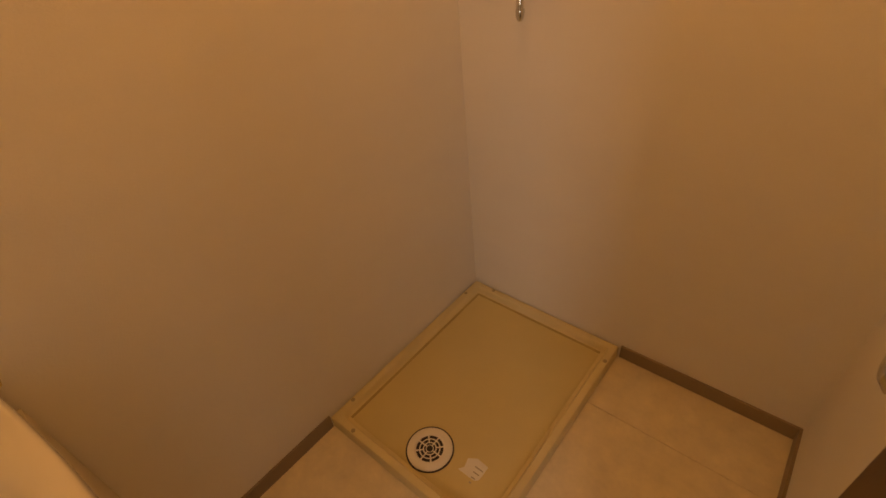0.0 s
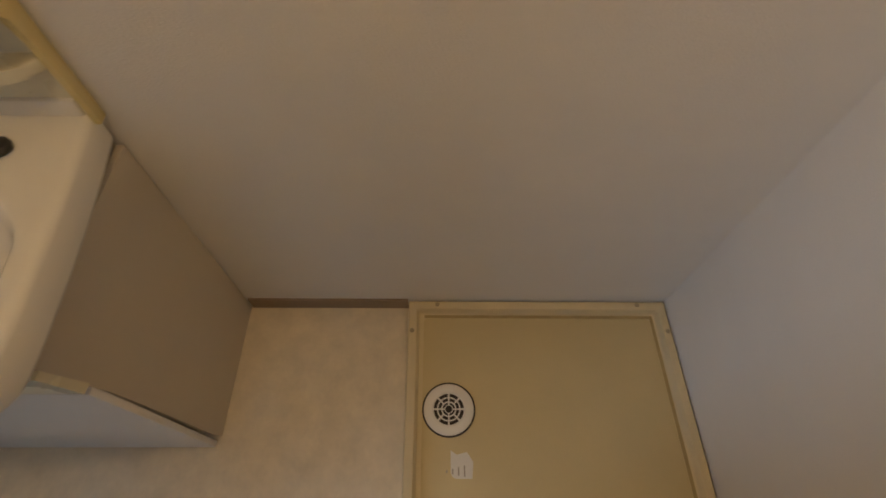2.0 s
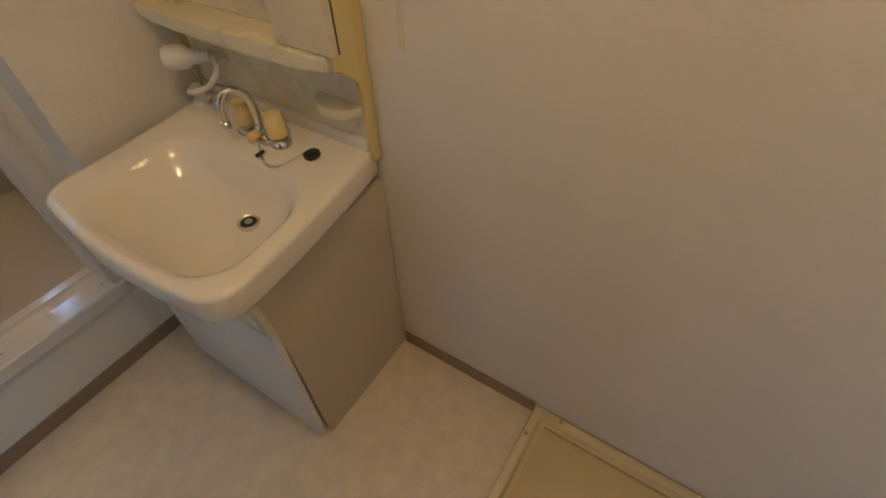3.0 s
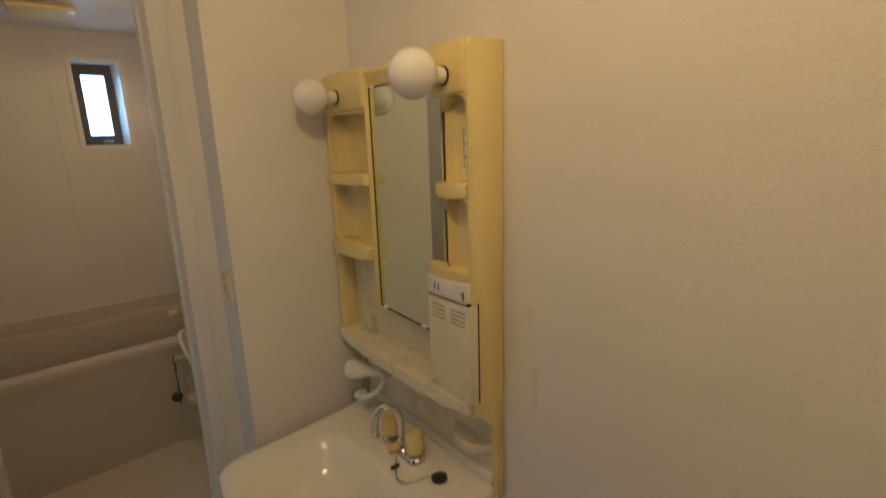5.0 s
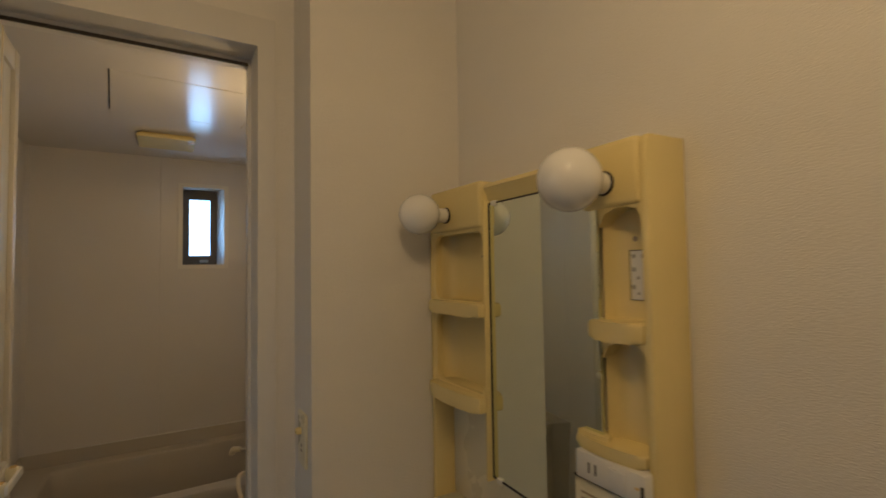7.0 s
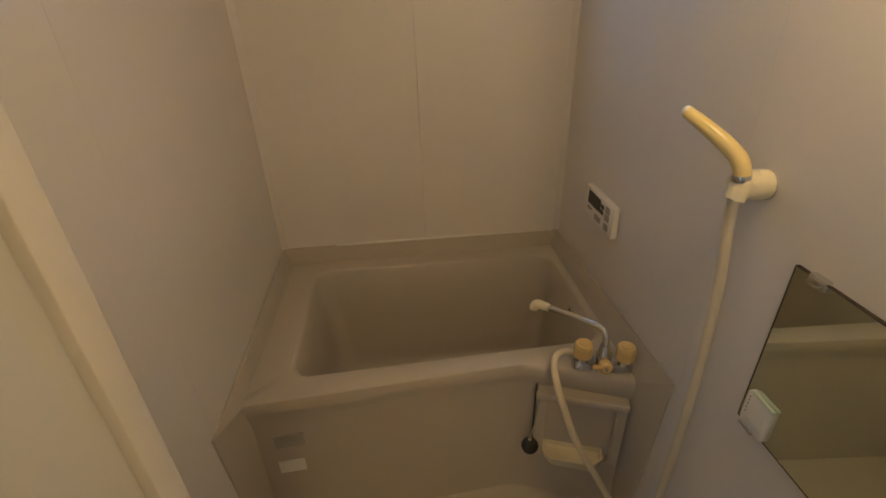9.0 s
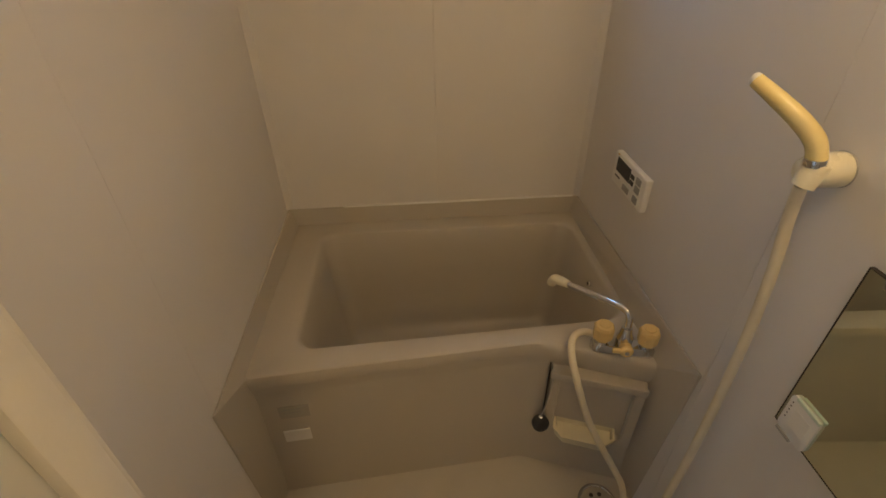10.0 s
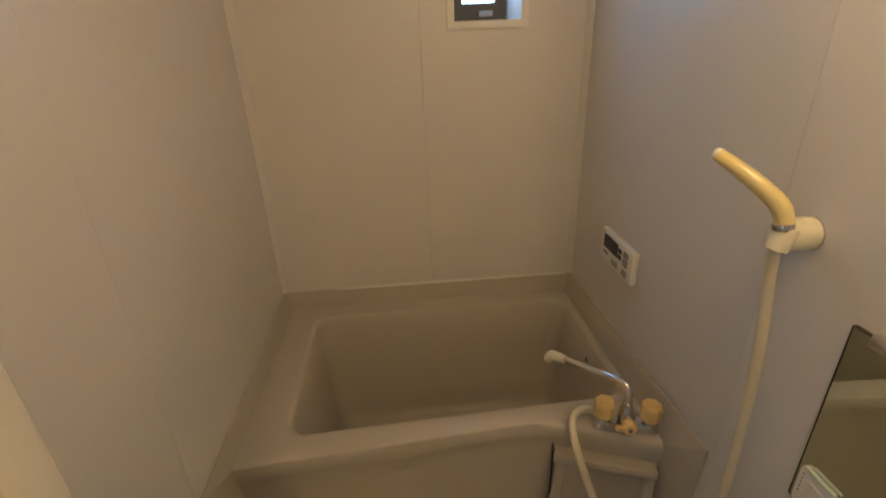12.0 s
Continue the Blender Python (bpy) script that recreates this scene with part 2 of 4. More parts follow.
structure("floor", merged(boxes((WEST - 0.1, 0.0, 0.2425, NORTH, -0.05, 0.0)), boxes((WEST - 0.1, 0.0, 0.0, 0.241, -0.05, 0.0))), M_VINYL,
          "cream mottled vinyl washroom floor with a seam", "floor")
structure("floor_base", boxes((WEST - 0.1, 0.1, -0.1, NORTH, -0.09, -0.05)), M_DARK, "dark screed under the vinyl floor", "floor")
structure("wall_east", boxes((0.0, 0.1, -0.1, BS, 0.0, CEIL)), M_PAPER, "off-white textured wallpaper wall behind the washstand", "wall")
structure("wall_south", boxes((WEST - 0.1, 0.0, -0.1, 0.0, 0.0, CEIL)), M_PAPER, "off-white textured wallpaper wall behind the washer pan", "wall")
DOOR_Y0, DOOR_Y1, DOOR_TOP = 1.30, 2.04, 2.0
structure("wall_west", boxes((WEST - 0.1, WEST, 0.0, DOOR_Y0 - 0.037, 0.0, CEIL), (WEST - 0.1, WEST, DOOR_Y1 + 0.037, NORTH, 0.0, CEIL),
                             (WEST - 0.1, WEST, DOOR_Y0 - 0.037, DOOR_Y1 + 0.037, DOOR_TOP + 0.037, CEIL)), M_PAPER, "off-white wallpaper wall with the entrance doorway", "wall")
structure("wall_north", boxes((WEST - 0.1, JAMB_W, NORTH, BS - 0.01, 0.0, CEIL), (JAMB_E, PILLAR_X, NORTH, BS - 0.01, 0.0, CEIL),
                              (JAMB_W, JAMB_E, NORTH, BS - 0.01, 0.0, 0.285), (JAMB_W, JAMB_E, NORTH, BS - 0.01, HEAD + 0.072, CEIL)), M_PAPER,
          "off-white wallpaper wall around the bathroom door", "wall")
structure("wall_pillar", boxes((PILLAR_X, 0.0, PILLAR, BS - 0.01, 0.0, CEIL), bevel=0.0), M_PAPER, "off-white wallpaper pillar beside the washstand", "wall")
structure("ceiling", boxes((WEST - 0.1, 0.1, -0.1, BS, CEIL, CEIL + 0.08)), M_CEIL, "plain off-white papered washroom ceiling", "ceiling")
# baseboards, each with a rounded top
def baseboard(x0, x1, y0, y1):
    return boxes((x0, x1, y0, y1, 0.0, 0.058), bevel=0.002)


for span in ((-0.008, 0.0, 0.819, 1.322), (WEST + 0.008, -0.645, 0.0, 0.008), (WEST, WEST + 0.008, 0.0, DOOR_Y0 - 0.05),
             (WEST, WEST + 0.008, DOOR_Y1 + 0.05, NORTH), (WEST + 0.008, PILLAR_X, NORTH - 0.008, NORTH), (PILLAR_X - 0.008, PILLAR_X, PILLAR, NORTH - 0.008)):
    structure("baseboard", baseboard(*span), M_BASE, "taupe brown vinyl baseboard along the wall", "baseboard")
# entrance doorway casing, its opened leaf, and the hall beyond
structure("door_frame", merged(boxes((WEST - 0.11, WEST + 0.012, DOOR_Y0 - 0.04, DOOR_Y0, 0.0, DOOR_TOP + 0.04), bevel=0.003),
                               boxes((WEST - 0.11, WEST + 0.012, DOOR_Y1, DOOR_Y1 + 0.04, 0.0, DOOR_TOP + 0.04), bevel=0.003),
                               boxes((WEST - 0.11, WEST + 0.012, DOOR_Y0, DOOR_Y1, DOOR_TOP, DOOR_TOP + 0.04), bevel=0.003)), M_FRAME,
          "white painted casing of the entrance doorway", "door frame")
d1 = structure("door_1", boxes((WEST + 0.016, WEST + 0.050, 0.610, 1.255, 0.008, DOOR_TOP - 0.006), bevel=0.003), M_WOOD, "dark brown wooden door opened against the wall", "door")
part("door_knob", turned([(0.012, 0.0), (0.012, 0.03), (0.026, 0.040), (0.028, 0.058), (0.018, 0.066), (0.0, 0.067)], 24, Matrix.Translation((WEST + 0.050, 0.68, 0.98)) @ Matrix.Rotation(radians(90), 4, "Y")), M_CHROME, d1, "round metal knob")
HX, HS, HN = -3.3, 0.9, 3.4
structure("hall_floor", boxes((HX, WEST - 0.1, HS, HN, -0.05, -0.004)), M_HALLWOOD, "brown wooden floor of the next room", "floor")
structure("hall_wall", boxes((HX - 0.1, HX, HS - 0.1, HN + 0.1, 0, CEIL), (HX, WEST - 0.1, HS - 0.1, HS, 0, CEIL), (HX, -2.75, HN, HN + 0.1, 0, CEIL), (-1.85, WEST - 0.1, HN, HN + 0.1, 0, CEIL),
                             (-2.75, -1.85, HN, HN + 0.1, 0, 0.9), (-2.75, -1.85, HN, HN + 0.1, 2.0, CEIL), (WEST - 0.1, BW - 0.06, BS, HN + 0.1, 0, CEIL)), M_PAPER, "plain off-white walls of the next room", "wall")
structure("hall_ceiling", boxes((HX - 0.1, WEST - 0.1, HS - 0.1, HN + 0.1, CEIL, CEIL + 0.08)), M_CEIL, "plain off-white ceiling of the next room", "ceiling")

# ---- structure: bathroom ----
structure("bath_floor", boxes((BW - 0.05, BE + 0.05, NORTH + 0.02, BN, BF - 0.06, BF)), M_BATHFLOOR, "pale beige moulded bathroom floor", "floor")
structure("bath_wall_west", merged(boxes((BW - 0.05, BW, BS, 2.8197, BF, BC)), boxes((BW - 0.05, BW, 2.8203, BN, BF, BC)), boxes((BW - 0.056, BW - 0.05, BS, BN, BF, BC))), M_BATHWALL,
          "smooth off-white bathroom wall panels", "wall")
structure("bath_wall_east", merged(boxes((BE, BE + 0.05, BS, 2.7716, BF, BC)), boxes((BE, BE + 0.05, 2.7724, BN, BF, BC)), boxes((BE + 0.05, BE + 0.056, BS, BN, BF, BC))), M_BATHWALL,
          "smooth off-white bathroom wall panels with a joint", "wall")
WX0, WX1, WZ0, WZ1 = -0.604, -0.402, 1.676, 2.082   # window opening
structure("bath_wall_north", merged(boxes((BW, -0.6954, BN, BN + 0.09, BF, WZ0)), boxes((-0.6946, BE, BN, BN + 0.09, BF, WZ0)), boxes((BW, -0.6954, BN, BN + 0.09, WZ0, BC)),
                                    boxes((-0.6946, WX0, BN, BN + 0.09, WZ0, BC)), boxes((WX1, BE, BN, BN + 0.09, WZ0, BC)), boxes((WX0, WX1, BN, BN + 0.09, WZ1, BC)),
                                    boxes((-0.72, -0.67, BN + 0.09, BN + 0.096, BF, BC))), M_BATHWALL,
          "smooth off-white bathroom wall panels with a small window", "wall")
structure("bath_wall_south", boxes((BW - 0.05, JAMB_W - 0.03, BS - 0.01, BS, BF, BC), (JAMB_E + 0.03, BE + 0.05, BS - 0.01, BS, BF, BC)), M_BATHWALL, "off-white bathroom wall panel beside the door", "wall")
structure("bath_ceiling", boxes((BW - 0.05, BE + 0.05, BS - 0.01, BN + 0.09, BC, BC + 0.04)), M_BATHCEIL, "glossy off-white bathroom ceiling panel", "ceiling")
for px in (BW + 0.008, BE - 0.008):
    s = 1 if px < -0.7 else -1
    structure("trim", prism([(px - 0.008 * s, BN), (px - 0.008 * s, BN - 0.018), (px - 0.001 * s, BN - 0.012), (px + 0.006 * s, BN - 0.004), (px + 0.010 * s, BN)], 0.86, BC), M_BATHWALL,
              "off-white corner cove strip of the bathroom", "trim", smooth=True)


def inspection_hatch():
    t = thing("inspection_hatch", "off-white square inspection hatch in the bathroom ceiling", "ceiling hatch", at=(-0.612, 2.722, BC))
    t["kind"] = "structure"
    turn = Matrix.Rotation(radians(4.6), 4, "Z")
    x0, x1, y0, y1 = -0.219, 0.213, -0.216, 0.180
    part("panel", moved(boxes((x0 + 0.003, x1 - 0.003, y0 + 0.003, y1 - 0.003, -0.0012, -0.0003)), turn), M_BATHCEIL, t, smooth=False)
    for sp, mat in (((x0 - 0.001, x0 + 0.0025, y0, y1), M_DARK), ((x1 - 0.0015, x1, y1 - 0.19, y1), M_SLIT), ((x0 + 0.25, x0 + 0.31, y0, y0 + 0.0008), M_SLIT), ((x0 + 0.25, x0 + 0.32, y1 - 0.0008, y1), M_SLIT)):
        part("joint", moved(boxes((*sp, -0.0016, -0.0003)), turn), mat, t, smooth=False)


inspection_hatch()


def bath_window():
    w = tagged(thing("window_1", "small white-framed window with a dark bronze sash and frosted pane", "window"), kind="structure")
    fw = 0.014
    ox0, ox1, oz0, oz1 = WX0 - fw, WX1 + fw, WZ0 - fw, WZ1 + fw
    part("window_casing", boxes((ox0, WX0, BN - 0.012, BN, oz0, oz1), (WX1, ox1, BN - 0.012, BN, oz0, oz1), (WX0, WX1, BN - 0.012, BN, oz0, WZ0), (WX0, WX1, BN - 0.012, BN, WZ1, oz1)), M_WHITE, w, "white plastic casing", False)
    for name, sp in (("window_sill", (WX0, WX1, BN - 0.012, BN + 0.10, WZ0, WZ0 + 0.006)), ("reveal", (WX0, WX1, BN - 0.012, BN + 0.10, WZ1 - 0.006, WZ1)),
                     ("reveal", (WX0, WX0 + 0.006, BN - 0.012, BN + 0.10, WZ0 + 0.006, WZ1 - 0.006))):
        part(name, boxes(sp), M_WHITE, w, "", False)
    part("reveal", prism([(WX1, BN - 0.012), (WX1, BN + 0.10), (WX1 - 0.036, BN + 0.10), (WX1 - 0.030, BN + 0.06), (WX1 - 0.006, BN - 0.012)], WZ0 + 0.006, WZ1 - 0.006), M_WHITE, w, "", False)
    sx0, sx1, sz0, sz1, sy = WX0 + 0.006, WX1 - 0.034, WZ0 + 0.006, WZ1 - 0.006, BN + 0.07
    b = 0.032
    sash = part("sash", boxes((sx0, sx0 + b, sy, sy + 0.03, sz0, sz1), (sx1 - b, sx1, sy, sy + 0.03, sz0, sz1), (sx0 + b, sx1 - b, sy, sy + 0.03, sz0, sz0 + 0.048), (sx0 + b, sx1 - b, sy, sy + 0.03, sz1 - 0.050, sz1)), M_SASH, w, "dark bronze aluminium sash", False)
    p = part("pane", boxes((sx0 + b, sx1 - b, sy + 0.012, sy + 0.016, sz0 + 0.048, sz1 - 0.050)), M_GLASS, w, "bright frosted glass pane", False)
    p.visible_shadow = False
    cx = (sx0 + sx1) / 2 + 0.02
    part("window_latch", boxes((cx - 0.02, cx + 0.02, sy - 0.014, sy, sz0 + 0.012, sz0 + 0.026), bevel=0.003), M_GREY, w, "grey metal latch")
    back = structure("backdrop", boxes((-1.4, 0.4, BN + 0.45, BN + 0.46, 0.9, 3.0)), M_SKYGLOW, "bright overcast sky outside the window", "sky")
    return back


bath_window()


def bath_door_frame():
    f = tagged(thing("door_2", "white enamelled aluminium frame of the bathroom door", "door frame"), kind="structure")
    y0, y1 = NORTH - 0.012, BS + 0.02
    for s, x in ((1, JAMB_E), (-1, JAMB_W)):
        part("jamb", prism([(x + 0.041 * s, y0), (x, y0), (x, y0 + 0.012), (x + 0.008 * s, y0 + 0.014), (x + 0.008 * s, y1 - 0.03), (x - 0.008 * s, y1 - 0.03), (x - 0.008 * s, y1), (x + 0.041 * s, y1)], SILL - 0.055, HEAD + 0.072), M_FRAME, f, "", False)
    part("head", boxes((JAMB_W, JAMB_E, y0, y0 + 0.014, HEAD, HEAD + 0.072), (JAMB_W - 0.008, JAMB_E + 0.008, y0 + 0.014, y1 - 0.03, HEAD + 0.006, HEAD + 0.072), (JAMB_W + 0.008, JAMB_E - 0.008, y1 - 0.03, y1, HEAD - 0.012, HEAD + 0.072)), M_FRAME, f, "", False)
    part("head_seal", boxes((JAMB_W + 0.008, JAMB_E - 0.008, y1 - 0.034, y1 - 0.030, HEAD - 0.014, HEAD - 0.006)), M_DARK, f, "dark rubber seal", False)
    prof = [(y0 - 0.012, SILL - 0.058), (y0 - 0.014, SILL - 0.016), (y0 - 0.010, SILL - 0.011), (y0 + 0.060, SILL - 0.006), (y0 + 0.062, SILL - 0.012), (y1 - 0.032, SILL - 0.012), (y1 - 0.030, SILL), (y1, SILL + 0.002), (y1, SILL - 0.058)]
    part("sill", loft([[(JAMB_W - 0.03, y, z) for y, z in prof], [(JAMB_E + 0.03, y, z) for y, z in prof]]), M_SILL, f, "glossy white aluminium door sill", False)
    for x in (JAMB_W + 0.02, JAMB_E - 0.02, (JAMB_W + JAMB_E) / 2):
        part("screw", turned([(0.004, 0.0), (0.004, 0.0015), (0.0, 0.002)], 12, Matrix.Translation((x, y0 + 0.030, SILL - 0.009))), M_GREY, f, "small grey screw")


bath_door_frame()

# ---- things: washroom ----
Y0, Y1 = 1.325, 1.925          # washstand's two sides


def washer_pan():
    t = thing("washer_pan", "ivory plastic washing machine pan with a raised rim", "washer pan")
    x0, x1, y0, y1 = -0.638, -0.003, 0.003, 0.817
    rings = [rrect(x0, x1, y0, y1, 0.006, 0.0), rrect(x0, x1, y0, y1, 0.006, 0.044), rrect(x0 + 0.004, x1 - 0.004, y0 + 0.004, y1 - 0.004, 0.006, 0.049),
             rrect(x0 + 0.026, x1 - 0.026, y0 + 0.026, y1 - 0.026, 0.010, 0.049), rrect(x0 + 0.029, x1 - 0.029, y0 + 0.029, y1 - 0.029, 0.010, 0.046),
             rrect(x0 + 0.032, x1 - 0.032, y0 + 0.032, y1 - 0.032, 0.010, 0.024), rrect(x0 + 0.036, x1 - 0.036, y0 + 0.036, y1 - 0.036, 0.010, 0.020),
             rrect(x0 + 0.048, x1 - 0.048, y0 + 0.048, y1 - 0.048, 0.012, 0.0195), rrect(x0 + 0.056, x1 - 0.056, y0 + 0.056, y1 - 0.056, 0.014, 0.0215), rrect(x0 + 0.20, x1 - 0.20, y0 + 0.20, y1 - 0.20, 0.02, 0.0185)]
    part("rim", loft(rings[:6], True, False), M_PANRIM, t)
    part("groove", loft(rings[5:8], False, False), M_PANRIM, t)
    # mottled brown strips along the groove on the two wall sides
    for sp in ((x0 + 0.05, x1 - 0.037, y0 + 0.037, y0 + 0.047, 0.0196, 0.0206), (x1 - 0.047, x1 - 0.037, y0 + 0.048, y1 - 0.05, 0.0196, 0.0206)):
        part("groove_strip", boxes(sp), M_GROOVE, t, "brown strip in the groove", False)
    part("tray", loft(rings[7:], False, True), M_PAN, t)
    # screw bosses at the corners of the rim
    for bx, by in ((x0 + 0.013, y1 - 0.10), (x1 - 0.10, y1 - 0.013), (x0 + 0.013, y0 + 0.09), (x1 - 0.10, y0 + 0.013), (x1 - 0.013, y1 - 0.09), (x1 - 0.013, y0 + 0.09)):
        part("screw", turned([(0.007, 0.048), (0.007, 0.0505), (0.004, 0.0515)], 14, Matrix.Translation((bx, by, 0))), M_SLIT, t, "brown screw cap")
    dx, dy, z = -0.331, 0.693, 0.0185
    part("drain_ring_gap", turned([(0.0762, z), (0.0762, z + 0.0045), (0.0716, z + 0.0045), (0.0716, z)], 48, Matrix.Translation((dx, dy, 0))), M_DARK, t, "dark gap round the drain")
    cover = part("drain_cover", turned([(0.0715, z), (0.0715, z + 0.006), (0.067, z + 0.009), (0.047, z + 0.010), (0.0455, z + 0.006), (0.0, z + 0.006)], 48, Matrix.Translation((dx, dy, 0))), M_WHITE, t, "white slotted drain cover")
    for r0, r1, n, gap in ((0.034, 0.043, 8, 8), (0.022, 0.030, 8, 10), (0.0125, 0.018, 4, 16)):
        for i in range(n):
            a0, a1 = radians(360 / n * i + gap / 2), radians(360 / n * (i + 1) - gap / 2)
            arc = [(dx + r1 * math.cos(a0 + (a1 - a0) * k / 6), dy + r1 * math.sin(a0 + (a1 - a0) * k / 6)) for k in range(7)]
            arc += [(dx + r0 * math.cos(a1 + (a0 - a1) * k / 6), dy + r0 * math.sin(a1 + (a0 - a1) * k / 6)) for k in range(7)]
            part("slot", prism(arc, z + 0.0055, z + 0.0066), M_DARK, cover, "dark slot", False)
    part("centre_hole", turned([(0.010, z + 0.0055), (0.010, z + 0.0068), (0.0, z + 0.0068)], 20, Matrix.Translation((dx, dy, 0))), M_DARK, cover, "dark centre hole")
    st = thing("sticker", "torn white paper sticker on the washer pan", "sticker", at=(-0.489, 0.676, 0.0192))
    outline = [(-0.028, -0.040), (0.012, -0.046), (0.026, -0.030), (0.022, -0.004), (0.030, 0.016), (0.018, 0.044), (-0.006, 0.036), (-0.026, 0.042), (-0.030, 0.010), (-0.022, -0.012)]
    outline = [(x * 1.75, y * 1.05) for x, y in outline]
    part("paper", prism(outline, 0.0, 0.0008), M_LABEL, st, smooth=False)
    for k in range(4):
        part("print_bar", boxes((-0.016 + 0.003 * k, 0.012 - 0.004 * k, -0.026 + 0.016 * k, -0.022 + 0.016 * k, 0.0008, 0.0012)), M_FILM, st, "grey printed bar", False)


def washer_tap():
    t = thing("washer_tap", "chrome washing machine tap on the wall", "tap", at=(-0.258, 0.0, 1.188))
    f = Matrix.Rotation(radians(-90), 4, "X")
    part("wall_flange", turned([(0.024, 0.0), (0.024, 0.004), (0.014, 0.010), (0.011, 0.010), (0.011, 0.052), (0.0, 0.054)], 24, f), M_CHROME, t)
    part("spout", tube([(0, 0.046, 0.0), (0, 0.068, -0.004), (0, 0.078, -0.03), (0, 0.078, -0.05)], 0.009), M_CHROME, t)
    part("nozzle", turned([(0.0, -0.075), (0.006, -0.074), (0.010, -0.066), (0.012, -0.050), (0.010, -0.046), (0.0, -0.046)], 20, Matrix.Translation((0, 0.078, 0))), M_CHROME, t)
    part("valve", turned([(0.010, 0.0), (0.010, 0.020), (0.007, 0.024), (0.007, 0.032)], 16, Matrix.Translation((0, 0.04, 0))), M_CHROME, t)
    part("cross_handle", merged(boxes((-0.024, 0.024, 0.035, 0.045, 0.030, 0.040), bevel=0.003), boxes((-0.005, 0.005, 0.016, 0.064, 0.030, 0.040), bevel=0.003)), M_CHROME, t)


def vanity_cabinet():
    t = thing("vanity_cabinet", "beige laminate washstand cabinet with white flap door", "cabinet")
    side = [(-0.004, 0.0), (-0.398, 0.0), (-0.405, 0.06), (-0.412, 0.50), (-0.418, 0.58), (-0.425, 0.66), (-0.428, 0.735), (-0.004, 0.735)]

    def panel(y0, y1):
        return loft([[(x, y0, z) for x, z in side], [(x, y1, z) for x, z in side]])
    part("side_panel", panel(Y0 + 0.002, Y0 + 0.017), M_CABINET, t, smooth=False)
    part("side_panel", panel(Y1 - 0.017, Y1 - 0.002), M_CABINET, t, smooth=False)
    part("back_panel", boxes((-0.012, -0.004, Y0 + 0.017, Y1 - 0.017, 0.05, 0.74)), M_CABINET, t, smooth=False)
    part("bottom_board", boxes((-0.395, -0.012, Y0 + 0.017, Y1 - 0.017, 0.05, 0.065)), M_CABINET, t, smooth=False)
    part("plinth", boxes((-0.385, -0.370, Y0 + 0.017, Y1 - 0.017, 0.0, 0.05)), M_DOOR, t, smooth=False)
    part("apron", loft([[(x, y, z) for x, z in ((-0.415, 0.585), (-0.434, 0.588), (-0.442, 0.700), (-0.428, 0.700))] for y in (Y0 + 0.0, Y1 - 0.0)]), M_IVORYPALE, t, "cream upper front rail")
    d = part("door", boxes((-0.432, -0.414, Y0 + 0.003, Y1 - 0.003, 0.020, 0.572), bevel=0.004), M_DOOR, t, "white glossy door")
    part("handle", boxes((-0.444, -0.432, 1.555, 1.605, 0.560, 0.580), bevel=0.004), M_KNOB, d, "amber plastic grip")


